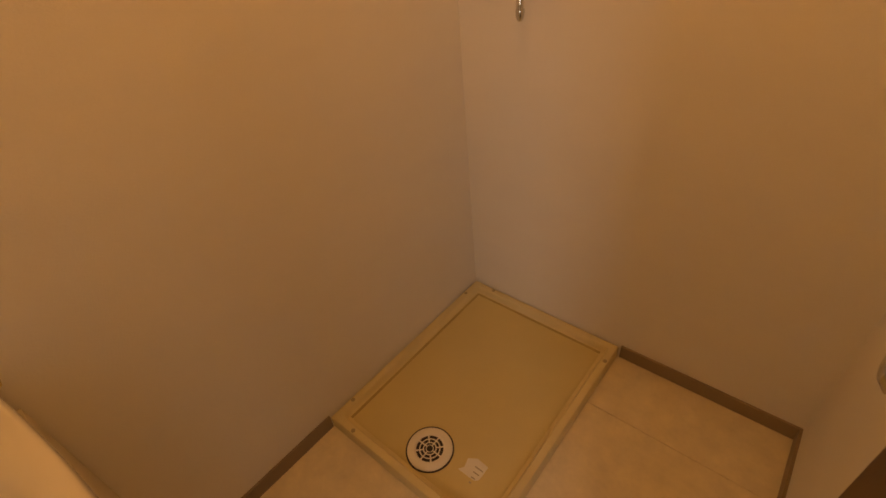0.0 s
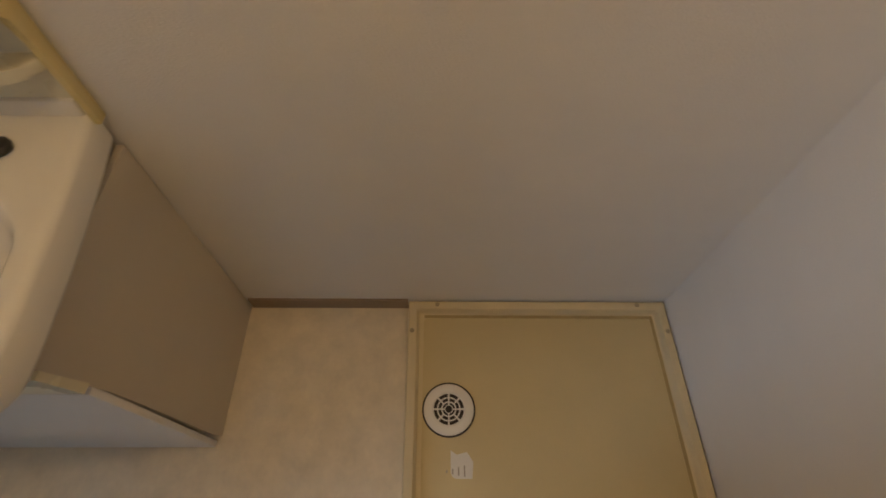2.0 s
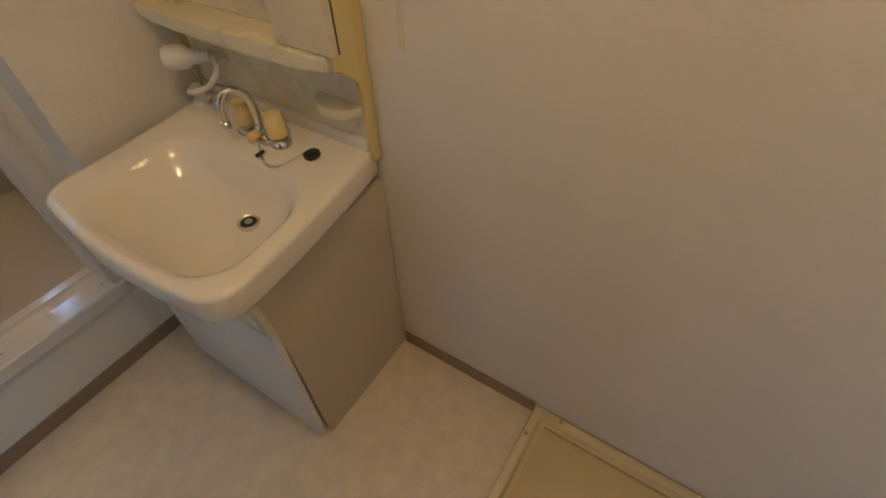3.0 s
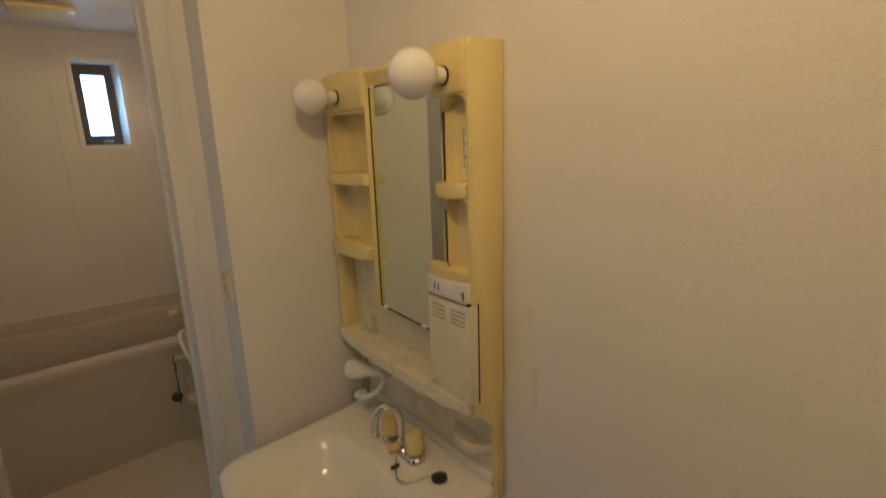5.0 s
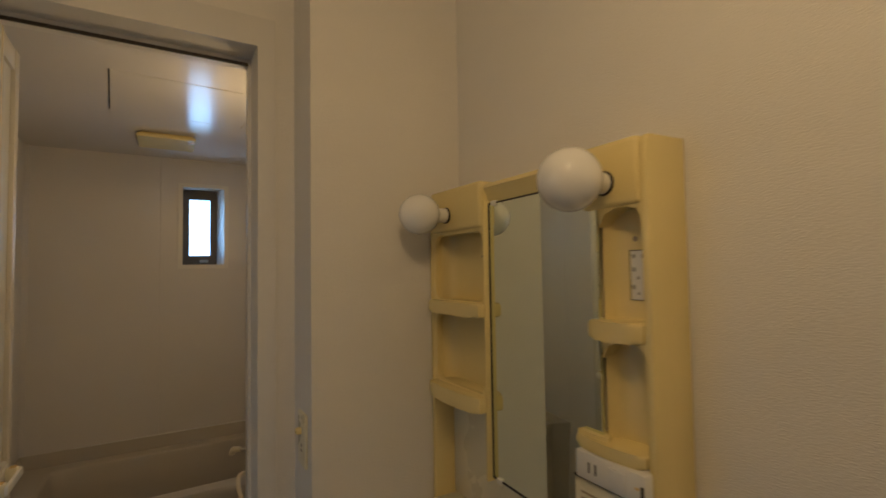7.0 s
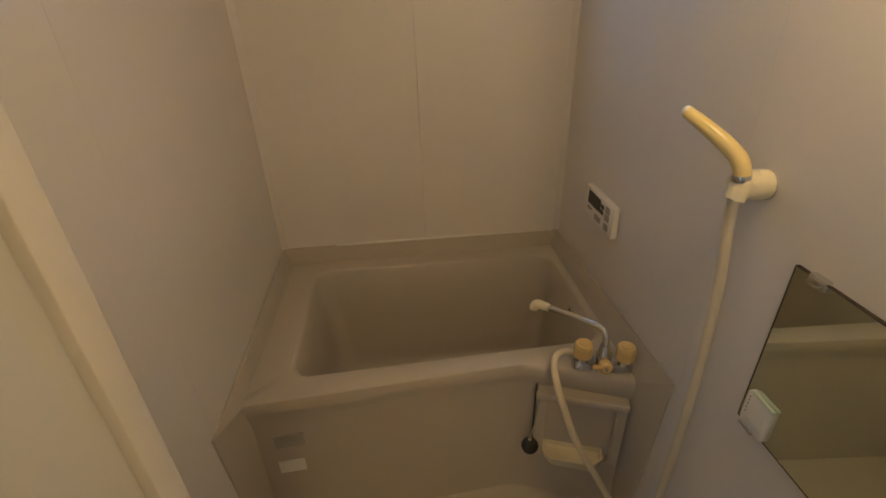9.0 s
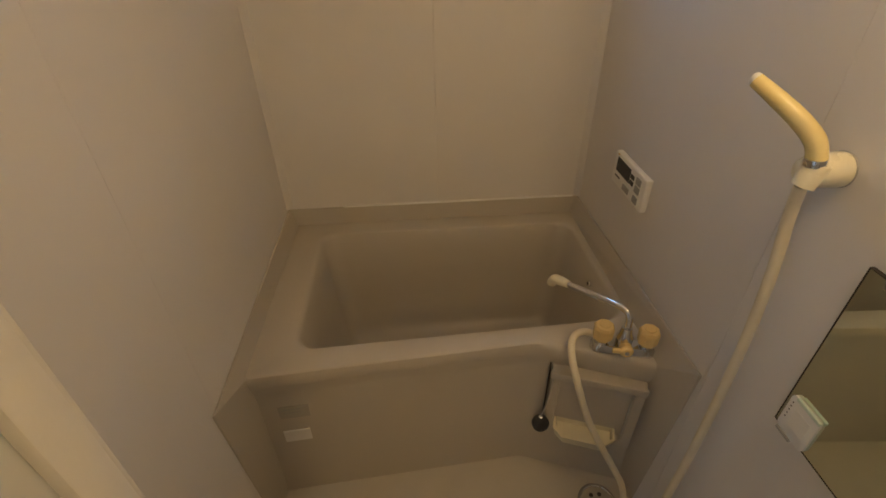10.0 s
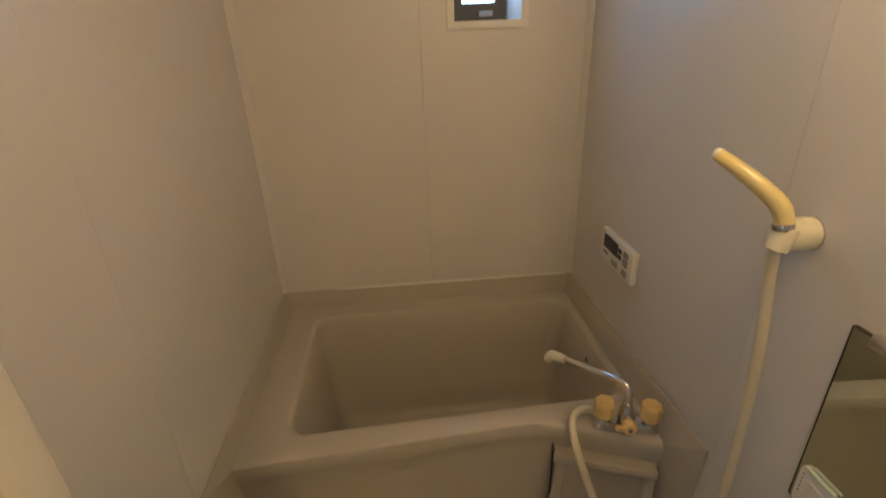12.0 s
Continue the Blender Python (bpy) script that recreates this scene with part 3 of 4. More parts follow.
def washbasin():
    t = thing("washbasin", "white ceramic washbasin with a wide rounded rim", "washbasin", at=(0, 0.004, 0.009))
    cy, hy = (Y0 + Y1) / 2, (Y1 - Y0) / 2

    def bow(x, y, z):
        # the front bulges, and the whole bowl leans out over the free side of the cabinet
        f = max(0.0, (-x - 0.15) / 0.40)
        g = min(1.0, max(0.0, -x / 0.42))
        return (x - 0.030 * f * (1 - ((y - cy) / hy) ** 2), y - 0.050 * g * (1.5 - 0.5 * g), z)
    o = dict(x0=-0.515, x1=-0.004, y0=Y0 + 0.006, y1=Y1 + 0.004)

    def outer(i, r, z):
        def square(x, y, zz):
            # the corners at the wall are square
            if x > o["x1"] - 0.07 and abs(y - cy) > hy - 0.062:
                y = o["y1"] - i if y > cy else o["y0"] + i
            return bow(x, y, zz)
        return rrect(o["x0"] + i, o["x1"] - min(i, 0.004), o["y0"] + i, o["y1"] - i, r, z, shape=square)
    rings = [outer(0.060, 0.05, 0.690), outer(0.030, 0.055, 0.715), outer(0.010, 0.06, 0.737), outer(0.002, 0.06, 0.743), outer(0.0, 0.06, 0.752), outer(0.0, 0.06, 0.800), outer(0.002, 0.06, 0.807), outer(0.008, 0.06, 0.8115), outer(0.018, 0.06, 0.8125)]

    def bowl(i, z, r=0.10):
        return rrect(-0.492 + i, -0.185 - i * 0.55, Y0 + 0.055 + i * 0.85, Y1 - 0.075 - i * 1.1, r, z, shape=bow)
    rings += [bowl(-0.016, 0.8115, 0.11), bowl(-0.004, 0.808, 0.105), bowl(0.008, 0.799), bowl(0.022, 0.778), bowl(0.042, 0.746), bowl(0.066, 0.722), bowl(0.095, 0.706, 0.08)]
    flat = rings[-1]
    dx, dy = -0.270, 1.520
    for f, z in ((0.55, 0.698), (0.2, 0.693)):
        rings.append([(dx + (x - dx) * f, dy + (y - dy) * f, z) for x, y, _ in flat])
    part("basin", loft(rings), M_CERAMIC, t)
    part("back_ledge", boxes((-0.022, -0.004, Y0 + 0.010, Y1 - 0.002, 0.811, 0.846), bevel=0.006), M_CERAMIC, t)
    ring = part("drain_ring", turned([(0.027, 0.690), (0.027, 0.702), (0.023, 0.704), (0.019, 0.701), (0.019, 0.699)], 32, Matrix.Translation((dx, dy, 0.001))), M_CHROME, t, "chrome drain ring")
    part("drain_hole", turned([(0.019, 0.692), (0.019, 0.7015), (0.0, 0.701)], 24, Matrix.Translation((dx, dy, 0.001))), M_BLACK, ring, "dark drain hole")
    part("drain_core", turned([(0.009, 0.695), (0.009, 0.7035), (0.0, 0.704)], 16, Matrix.Translation((dx, dy, 0.001))), M_GREY, ring, "grey metal core")


def basin_faucet():
    t = thing("basin_faucet", "chrome two-handle basin faucet with cream knobs", "faucet", at=(-0.100, 1.604, 0.821))
    t.scale = (1.0, 1.0, 0.87)
    base = [rrect(-0.026, 0.026, -0.085, 0.085, 0.026, 0.0), rrect(-0.026, 0.026, -0.085, 0.085, 0.026, 0.010), rrect(-0.020, 0.020, -0.078, 0.078, 0.02, 0.018)]
    part("base", loft(base), M_CHROME, t)
    part("body", turned([(0.019, 0.012), (0.018, 0.035), (0.013, 0.045), (0.0, 0.046)], 24), M_CHROME, t)
    sp = part("spout", tube([(-0.002, 0, 0.04), (-0.002, 0.004, 0.108), (-0.016, 0.010, 0.146), (-0.040, 0.019, 0.158), (-0.062, 0.027, 0.137), (-0.068, 0.030, 0.096), (-0.068, 0.030, 0.072)], 0.0105, 16), M_CHROME, t)
    part("outlet_ring", turned([(0.0, 0.052), (0.0115, 0.052), (0.0122, 0.068), (0.0105, 0.070)], 20, Matrix.Translation((-0.068, 0.030, 0.012))), M_CHROME, sp)
    for y in (-0.055, 0.058):
        st = part("valve_stem", turned([(0.021, 0.012), (0.020, 0.020), (0.012, 0.026), (0.012, 0.034)], 20, Matrix.Translation((0, y, 0))), M_CHROME, t)
        prof = [(0.024, 0.030), (0.0265, 0.038), (0.0250, 0.084), (0.021, 0.094), (0.013, 0.0965), (0.0125, 0.0945), (0.0, 0.0945)]
        part("knob", turned(prof, 12, Matrix.Translation((0, y, 0))), M_IVORY, st, "cream ribbed knob")
    part("selector", merged(turned([(0.013, 0.0), (0.013, 0.022), (0.009, 0.027), (0.0, 0.028)], 18, Matrix.Translation((-0.018, 0.0, 0.024)) @ Matrix.Rotation(radians(-90), 4, "Y")), boxes((-0.046, -0.030, -0.006, 0.006, 0.008, 0.026), bevel=0.003)), M_KNOB, t, "amber selector knob")


def basin_shower():
    t = thing("basin_hand_shower", "white hand shower with a hose beside the basin faucet", "hand shower", at=(-0.075, 1.834, 0.821))
    part("socket", turned([(0.024, 0.0), (0.024, 0.012), (0.015, 0.020), (0.012, 0.055), (0.0, 0.056)], 24, Matrix.Translation((0.005, 0.045, 0))), M_WHITE, t)
    a = Matrix.Translation((0.018, -0.052, 0.150)) @ Vector((-0.52, 0.85, -0.06)).to_track_quat("Z", "Y").to_matrix().to_4x4()
    head = part("head", turned([(0.0, -0.004), (0.013, -0.004), (0.015, 0.0), (0.017, 0.030), (0.021, 0.052), (0.028, 0.062), (0.030, 0.100), (0.027, 0.107), (0.0, 0.108)], 28, a), M_WHITE, t)
    part("holder", tube([(0.060, -0.040, 0.122), (0.040, -0.042, 0.136), (0.014, -0.045, 0.148)], 0.012), M_WHITE, t)
    part("hose", tube([(0.020, -0.054, 0.148), (0.016, -0.068, 0.120), (-0.004, -0.040, 0.078), (-0.022, 0.010, 0.054), (-0.014, 0.052, 0.040), (0.004, 0.046, 0.050)], 0.0075, 12), M_WHITE, t)


def basin_plug():
    t = thing("basin_plug", "black rubber basin plug on a metal bead chain", "plug", at=(-0.101, 1.442, 0.8215))
    part("plug", turned([(0.0, 0.0), (0.017, 0.0), (0.020, 0.004), (0.020, 0.012), (0.016, 0.015), (0.0, 0.016)], 28, Matrix.Rotation(radians(-10), 4, "X")), M_BLACK, t)
    pts = smooth_path([(0.0, 0.018, 0.010), (-0.030, 0.032, 0.003), (-0.074, 0.044, 0.002), (-0.080, 0.070, 0.002), (-0.060, 0.106, 0.004), (-0.040, 0.135, 0.012)], 9)
    bm = bmesh.new()
    for p in pts:
        bmesh.ops.create_icosphere(bm, subdivisions=1, radius=0.0026, matrix=Matrix.Translation(p))
    part("chain", merged(bm, tube([pts[0], pts[len(pts) // 3], pts[2 * len(pts) // 3], pts[-1]], 0.0012, 6, 8)), M_CHROME, t, "thin metal chain")
    part("toggle", boxes((-0.075, -0.050, 0.102, 0.110, 0.006, 0.014), bevel=0.002), M_BLACK, t, "black chain toggle")


def scalloped_shelf(y0, y1, z0, z1, xb, xf, bulge):
    """A shelf whose front edge bows outwards."""
    front = []
    for i in range(13):
        u = i / 12
        front.append((xf - bulge * math.sin(math.pi * u) ** 0.7, y0 + (y1 - y0) * u))
    bm = prism([(xb, y1), (xb, y0)] + front, z0, z1)
    bmesh.ops.bevel(bm, geom=[e for e in bm.edges if abs(e.verts[0].co.z - e.verts[1].co.z) < 1e-6 and min(v.co.x for v in e.verts) < xf + 0.002], offset=min(0.006, (z1 - z0) * 0.35), segments=2, affect="EDGES", profile=0.5)
    return bm


def niche_front(y0, y1, z0, z1, r, yo0, yo1, zo0, zo1, x0, x1):
    """A face plate with a rounded opening through it."""
    inner = [(y, z) for y, z, _ in rrect(y0, y1, z0, z1, r, 0, k=6)]
    outer = []
    cy, cz = (y0 + y1) / 2, (z0 + z1) / 2
    for y, z in inner:
        dy, dz = y - cy, z - cz
        k = min(((yo1 if dy > 0 else yo0) - cy) / dy if abs(dy) > 1e-6 else 1e9, ((zo1 if dz > 0 else zo0) - cz) / dz if abs(dz) > 1e-6 else 1e9)
        outer.append((cy + dy * k, cz + dz * k))
    e = 0.003
    shrink = [(cy + (y - cy) * (1 + e / max(abs(y - cy), 0.01)), cz + (z - cz) * (1 + e / max(abs(z - cz), 0.01))) for y, z in inner]
    rings = [[(x1, y, z) for y, z in outer], [(x0, y, z) for y, z in outer], [(x0, y, z) for y, z in shrink], [(x0 + e, y, z) for y, z in inner], [(x1, y, z) for y, z in inner]]
    bm = loft(rings + [rings[0]], False, False)
    bmesh.ops.remove_doubles(bm, verts=bm.verts, dist=1e-5)
    return bm


def mirror_cabinet():
    t = thing("mirror_cabinet", "cream-yellow plastic washstand mirror cabinet with open shelves", "mirror cabinet")
    t.location, t.scale = (0, -0.0686, -0.0928), (1.06, 1.045, 1.065)
    F = -0.088
    part("back_panel", boxes((-0.012, -0.002, Y0 + 0.002, Y1 - 0.002, 0.846, 1.79)), M_IVORYPALE, t, smooth=False)
    for ya, yb in ((Y0, Y0 + 0.012), (Y1 - 0.012, Y1)):
        prof = [(-0.002, 0.846), (-0.026, 0.846), (-0.028, 1.00), (-0.036, 1.040), (-0.060, 1.064), (F, 1.076), (F, 1.795), (F + 0.008, 1.806), (-0.002, 1.808)]
        b = loft([[(x, ya, z) for x, z in prof], [(x, yb, z) for x, z in prof]])
        bmesh.ops.bevel(b, geom=b.edges[:], offset=0.003, segments=2, affect="EDGES", profile=0.5)
        part("side_panel", b, M_IVORY, t)
    # right column, next to the free side
    YR = 1.452
    part("lamp_block", boxes((F - 0.004, -0.012, Y0 + 0.011, YR - 0.012, 1.712, 1.806), bevel=0.008, segs=3), M_IVORY, t)
    # niche back sweeping forward to the mirror
    back = [(-0.011, Y0 + 0.011), (-0.060, Y0 + 0.011), (-0.054, Y0 + 0.018), (-0.051, Y0 + 0.030), (-0.051, 1.372), (-0.053, 1.388), (-0.057, 1.399), (-0.063, 1.406), (-0.072, 1.409), (-0.076, 1.412), (-0.072, 1.416), (-0.011, 1.416)]
    part("niche_back", prism(back, 1.372, 1.716), M_IVORY, t)
    for zt in (1.714, 1.526):
        arch = [(Y0 + 0.011, zt), (Y0 + 0.011, zt - 0.030), (Y0 + 0.013, zt - 0.016), (Y0 + 0.020, zt - 0.007), (Y0 + 0.034, zt - 0.003), (1.380, zt - 0.003), (1.398, zt - 0.010), (1.408, zt - 0.028), (1.412, zt)]
        part("niche_arch", loft([[(x, y, z) for y, z in arch] for x in (F + 0.001, -0.014)]), M_IVORY, t)
    part("shelf", scalloped_shelf(Y0 + 0.012, 1.432, 1.524, 1.552, -0.012, F - 0.002, 0.012), M_IVORY, t)
    part("shelf", scalloped_shelf(Y0 + 0.012, 1.460, 1.362, 1.380, -0.012, F - 0.004, 0.010), M_IVORY, t)
    part("niche_foot", prism([(F - 0.002, 1.398), (F - 0.006, 1.425), (F - 0.004, 1.456), (-0.066, 1.456), (-0.066, 1.413)], 1.366, 1.386), M_IVORY, t)
    # left column beside the pillar
    YL = 1.706
    part("lamp_block", boxes((F - 0.004, -0.012, YL + 0.002, Y1 - 0.011, 1.712, 1.806), bevel=0.008, segs=3), M_IVORY, t)
    part("column_wall", boxes((F + 0.003, -0.012, YL - 0.0015, YL + 0.005, 1.212, 1.765), bevel=0.002), M_IVORY, t)
    lback = [(-0.011, YL), (-0.064, YL + 0.001), (-0.048, YL + 0.010), (-0.038, YL + 0.028), (-0.034, YL + 0.050), (-0.034, Y1 - 0.050), (-0.038, Y1 - 0.032), (-0.048, Y1 - 0.018), (-0.064, Y1 - 0.011), (-0.011, Y1 - 0.010)]
    part("niche_back", prism(lback, 1.346, 1.716), M_IVORY, t)
    part("lower_back", boxes((-0.036, -0.0125, 1.463, Y1 - 0.012, 1.104, 1.346), bevel=0.004), M_IVORYPALE, t, "pale cream recess under the mirror")
    for z0, z1 in ((1.560, 1.704), (1.376, 1.528)):
        part("niche_frame", niche_front(YL + 0.006, Y1 - 0.016, z0, z1, 0.022, YL + 0.003, Y1 - 0.011, z0 - 0.010, z1 + 0.010, F + 0.004, F + 0.016), M_IVORY, t)
    part("shelf", scalloped_shelf(YL + 0.002, Y1 - 0.012, 1.530, 1.558, -0.012, F - 0.012, 0.006), M_IVORY, t)
    part("shelf", scalloped_shelf(YL + 0.002, Y1 - 0.012, 1.342, 1.374, -0.012, F - 0.012, 0.014), M_IVORY, t)
    # beam over the mirror, hollowed on its underside
    beam = [(-0.012, 1.802), (-0.064, 1.802), (-0.078, 1.798), (-0.082, 1.790), (-0.074, 1.776), (-0.070, 1.760), (-0.012, 1.760)]
    part("top_beam", loft([[(x, y, z) for x, z in beam] for y in (YR - 0.02, YL + 0.012)]), M_IVORY, t)
    # mirror and the panel it stands before
    part("mirror_backing", boxes((-0.052, -0.0365, 1.413, YL - 0.003, 1.212, 1.762)), M_IVORYPALE, t, smooth=False)
    swing = Matrix.Translation((-0.076, 1.56, 0)) @ Matrix.Rotation(radians(-2.5), 4, "Z") @ Matrix.Translation((0.066, -1.56, 0))  # its door stands a little ajar
    mir = part("mirror", moved(boxes((-0.0685, -0.0635, 1.414, YL - 0.0045, 1.222, 1.756)), swing), M_MIRROR, t, "silvered mirror pane", False)
    for sp in ((-0.070, -0.0625, YL - 0.0045, YL - 0.0018, 1.219, 1.758), (-0.070, -0.0625, 1.414, YL - 0.0045, 1.7562, 1.759), (-0.070, -0.0625, 1.414, YL - 0.0045, 1.219, 1.2218)):
        part("mirror_edge", moved(boxes(sp), swing), M_DARK, mir, "dark mirror edge", False)
    for y, z in ((YL - 0.024, 1.757), (YL - 0.026, 1.2205), (1.50, 1.2205)):
        part("mirror_clip", moved(boxes((-0.074, -0.062, y - 0.007, y + 0.007, z - 0.005, z + 0.005), bevel=0.002), swing), M_WHITE, mir, "white plastic clip")
    # ledge under the mirror
    part("ledge", scalloped_shelf(Y0 + 0.011, Y1 - 0.011, 1.074, 1.104, -0.012, -0.098, 0.016), M_IVORYPALE, t, "pale cream ledge")
    # socket strip and cover
    strip = part("outlet_strip", boxes((-0.104, -0.012, Y0 + 0.006, 1.452, 1.320, 1.361), bevel=0.004), M_WHITE, t, "white socket strip")
    for y in (1.425, 1.413):
        part("slot", boxes((-0.1048, -0.1035, y - 0.0012, y + 0.0012, 1.333, 1.348)), M_DARK, strip, "dark socket slot", False)
    part("rocker", boxes((-0.107, -0.1035, 1.362, 1.388, 1.327, 1.354), bevel=0.0012), M_LABEL, strip, "white rocker switch")
    part("dot", boxes((-0.1048, -0.1035, 1.340, 1.346, 1.340, 1.343)), M_KNOB, strip, "amber mark", False)
    part("fuse", boxes((-0.1048, -0.1035, Y0 + 0.0085, Y0 + 0.0125, 1.330, 1.346)), M_DARK, strip, "dark mark", False)
    cov = part("cover", merged(boxes((-0.098, -0.012, Y0 + 0.004, 1.462, 1.106, 1.316), bevel=0.006), boxes((-0.0965, -0.0765, Y0 - 0.002, Y0 + 0.012, 1.107, 1.3155), bevel=0.0015)), M_IVORYPALE, t, "pale ivory vented cover")
    part("cover_gap", boxes((-0.0765, -0.074, Y0 - 0.0026, Y0 + 0.003, 1.106, 1.319)), M_DARK, cov, "dark joint", False)
    part("cover_gap", boxes((-0.096, -0.012, Y0 + 0.004, 1.462, 1.3162, 1.3195)), M_DARK, cov, "dark joint", False)
    for ya, yb in ((1.338, 1.382), (1.402, 1.446)):
        for k in range(4):
            part("vent_slit", boxes((-0.0988, -0.0970, ya, yb, 1.270 + 0.009 * k, 1.2730 + 0.009 * k)), M_SLIT, cov, "brown vent slit", False)
    # care label with small print in the upper right niche
    lab = part("care_label", boxes((-0.0522, -0.0505, 1.338, 1.384, 1.580, 1.652)), M_LABEL, t, "printed care label", False)
    for sp in ((1.338, 1.384, 1.6508, 1.652), (1.338, 1.384, 1.580, 1.5812), (1.3828, 1.384, 1.5812, 1.6508), (1.338, 1.3392, 1.5812, 1.6508)):
        part("border", boxes((-0.0527, -0.0521, *sp)), M_INK, lab, "dark printed border", False)
    for k in range(8):
        part("print_bar", boxes((-0.0527, -0.0521, 1.342, 1.362 - 0.003 * (k % 3), 1.5865 + 0.0058 * k, 1.5882 + 0.0058 * k)), M_INK, lab, "dark line of small print", False)
    for y, z, h in ((1.377, 1.643, 0.0028), (1.361, 1.643, 0.0028), (1.345, 1.643, 0.0028), (1.377, 1.624, 0.003), (1.370, 1.612, 0.002), (1.378, 1.599, 0.003), (1.370, 1.590, 0.002)):
        part("print_mark", boxes((-0.0527, -0.0521, y - h, y + h, z - h, z + h)), M_GREY, lab, "grey printed mark", False)
    for x, y, z in ((-0.0505, 1.374, 1.668), (-0.0335, 1.780, 1.655)):
        part("screw", turned([(0.004, 0.0), (0.004, 0.0015), (0.0, 0.0025)], 14, Matrix.Translation((x, y, z)) @ Matrix.Rotation(radians(-90), 4, "Y")), M_BASE, t, "small brown screw")
    # soap dish low on the back panel
    part("soap_dish", scalloped_shelf(1.338, 1.476, 0.950, 0.970, -0.010, -0.020, 0.040), M_IVORYPALE, t, "pale cream soap ledge")


def bulb():
    t = thing("light_bulb", "unlit white opal globe bulb in a white socket", "light bulb", "bulbs of the mirror cabinet", at=(-0.0978, 1.852, 1.768))
    a = Matrix.Rotation(radians(-90), 4, "Y")
    part("rosette", turned([(0.019, 0.0), (0.019, 0.003), (0.0175, 0.004), (0.0, 0.004)], 28, a), M_DARK, t, "dark ring at the foot")
    part("socket", turned([(0.0165, 0.003), (0.0165, 0.020), (0.0155, 0.026), (0.0, 0.026)], 28, a), M_WHITE, t, "white lamp socket")
    R, c = 0.047, 0.072
    prof = [(0.0145, 0.024)] + [(R * math.sin(radians(d)), c - R * math.cos(radians(d))) for d in range(20, 181, 8)] + [(0.0, c + R)]
    part("globe", turned(prof, 40, a), M_OPAL, t)
    copy_thing(t, Matrix.Translation((-0.0978, 1.387, 1.768)))


def light_switch():
    t = thing("light_switch", "ivory bathroom switch plate with a small knob", "switch", at=(PILLAR_X, 2.010, 1.258))
    part("plate", boxes((-0.007, 0.0, -0.033, 0.033, -0.060, 0.060), bevel=0.003), M_IVORYPALE, t)
    part("knob", turned([(0.008, 0.0), (0.008, 0.010), (0.006, 0.013), (0.0, 0.0135)], 18, Matrix.Translation((-0.006, 0.004, 0.018)) @ Matrix.Rotation(radians(-90), 4, "Y")), M_IVORY, t, "cream round knob")
    for z in (-0.012, -0.024):
        part("slot", boxes((-0.0078, -0.0065, -0.006, 0.004, z - 0.004, z + 0.002)), M_BASE, t, "brown slot", False)


def tape_marks():
    for y, z, h in ((1.230, 1.128, 0.050), (1.243, 1.290, 0.016)):
        t = thing("tape_mark", "yellowed tape residue on the wallpaper", "stain", "tape marks on the wall", at=(0.0, y, z))
        ring = [(-0.008, -h), (0.005, -h * 0.9), (0.008, -h * 0.2), (0.006, h * 0.8), (-0.004, h), (-0.009, h * 0.3)]
        part("residue", loft([[(-0.0002, a, b) for a, b in ring], [(-0.0009, a * 0.96, b * 0.98) for a, b in ring]]), M_STAIN, t, smooth=False)


def ceiling_lamp():
    t = thing("ceiling_lamp", "small round lit washroom ceiling lamp", "ceiling lamp", at=(-0.66, 0.92, CEIL))
    part("base", turned([(0.055, -0.012), (0.055, 0.0), (0.0, 0.0)], 32), M_WHITE, t)
    part("socket", turned([(0.0, -0.055), (0.022, -0.055), (0.024, -0.012), (0.0, -0.012)], 24), M_WHITE, t)
    part("globe", turned([(0.0, -0.130), (0.016, -0.127), (0.029, -0.115), (0.034, -0.098), (0.029, -0.074), (0.016, -0.055), (0.0, -0.055)], 28), M_LAMPGLOW, t, "glowing warm bulb")


washer_pan()
washer_tap()
vanity_cabinet()
washbasin()
basin_faucet()
basin_shower()
basin_plug()
mirror_cabinet()
bulb()
light_switch()
tape_marks()
ceiling_lamp()

# ---- things: bathroom ----
RIM, FLANGE = 0.822, 0.880


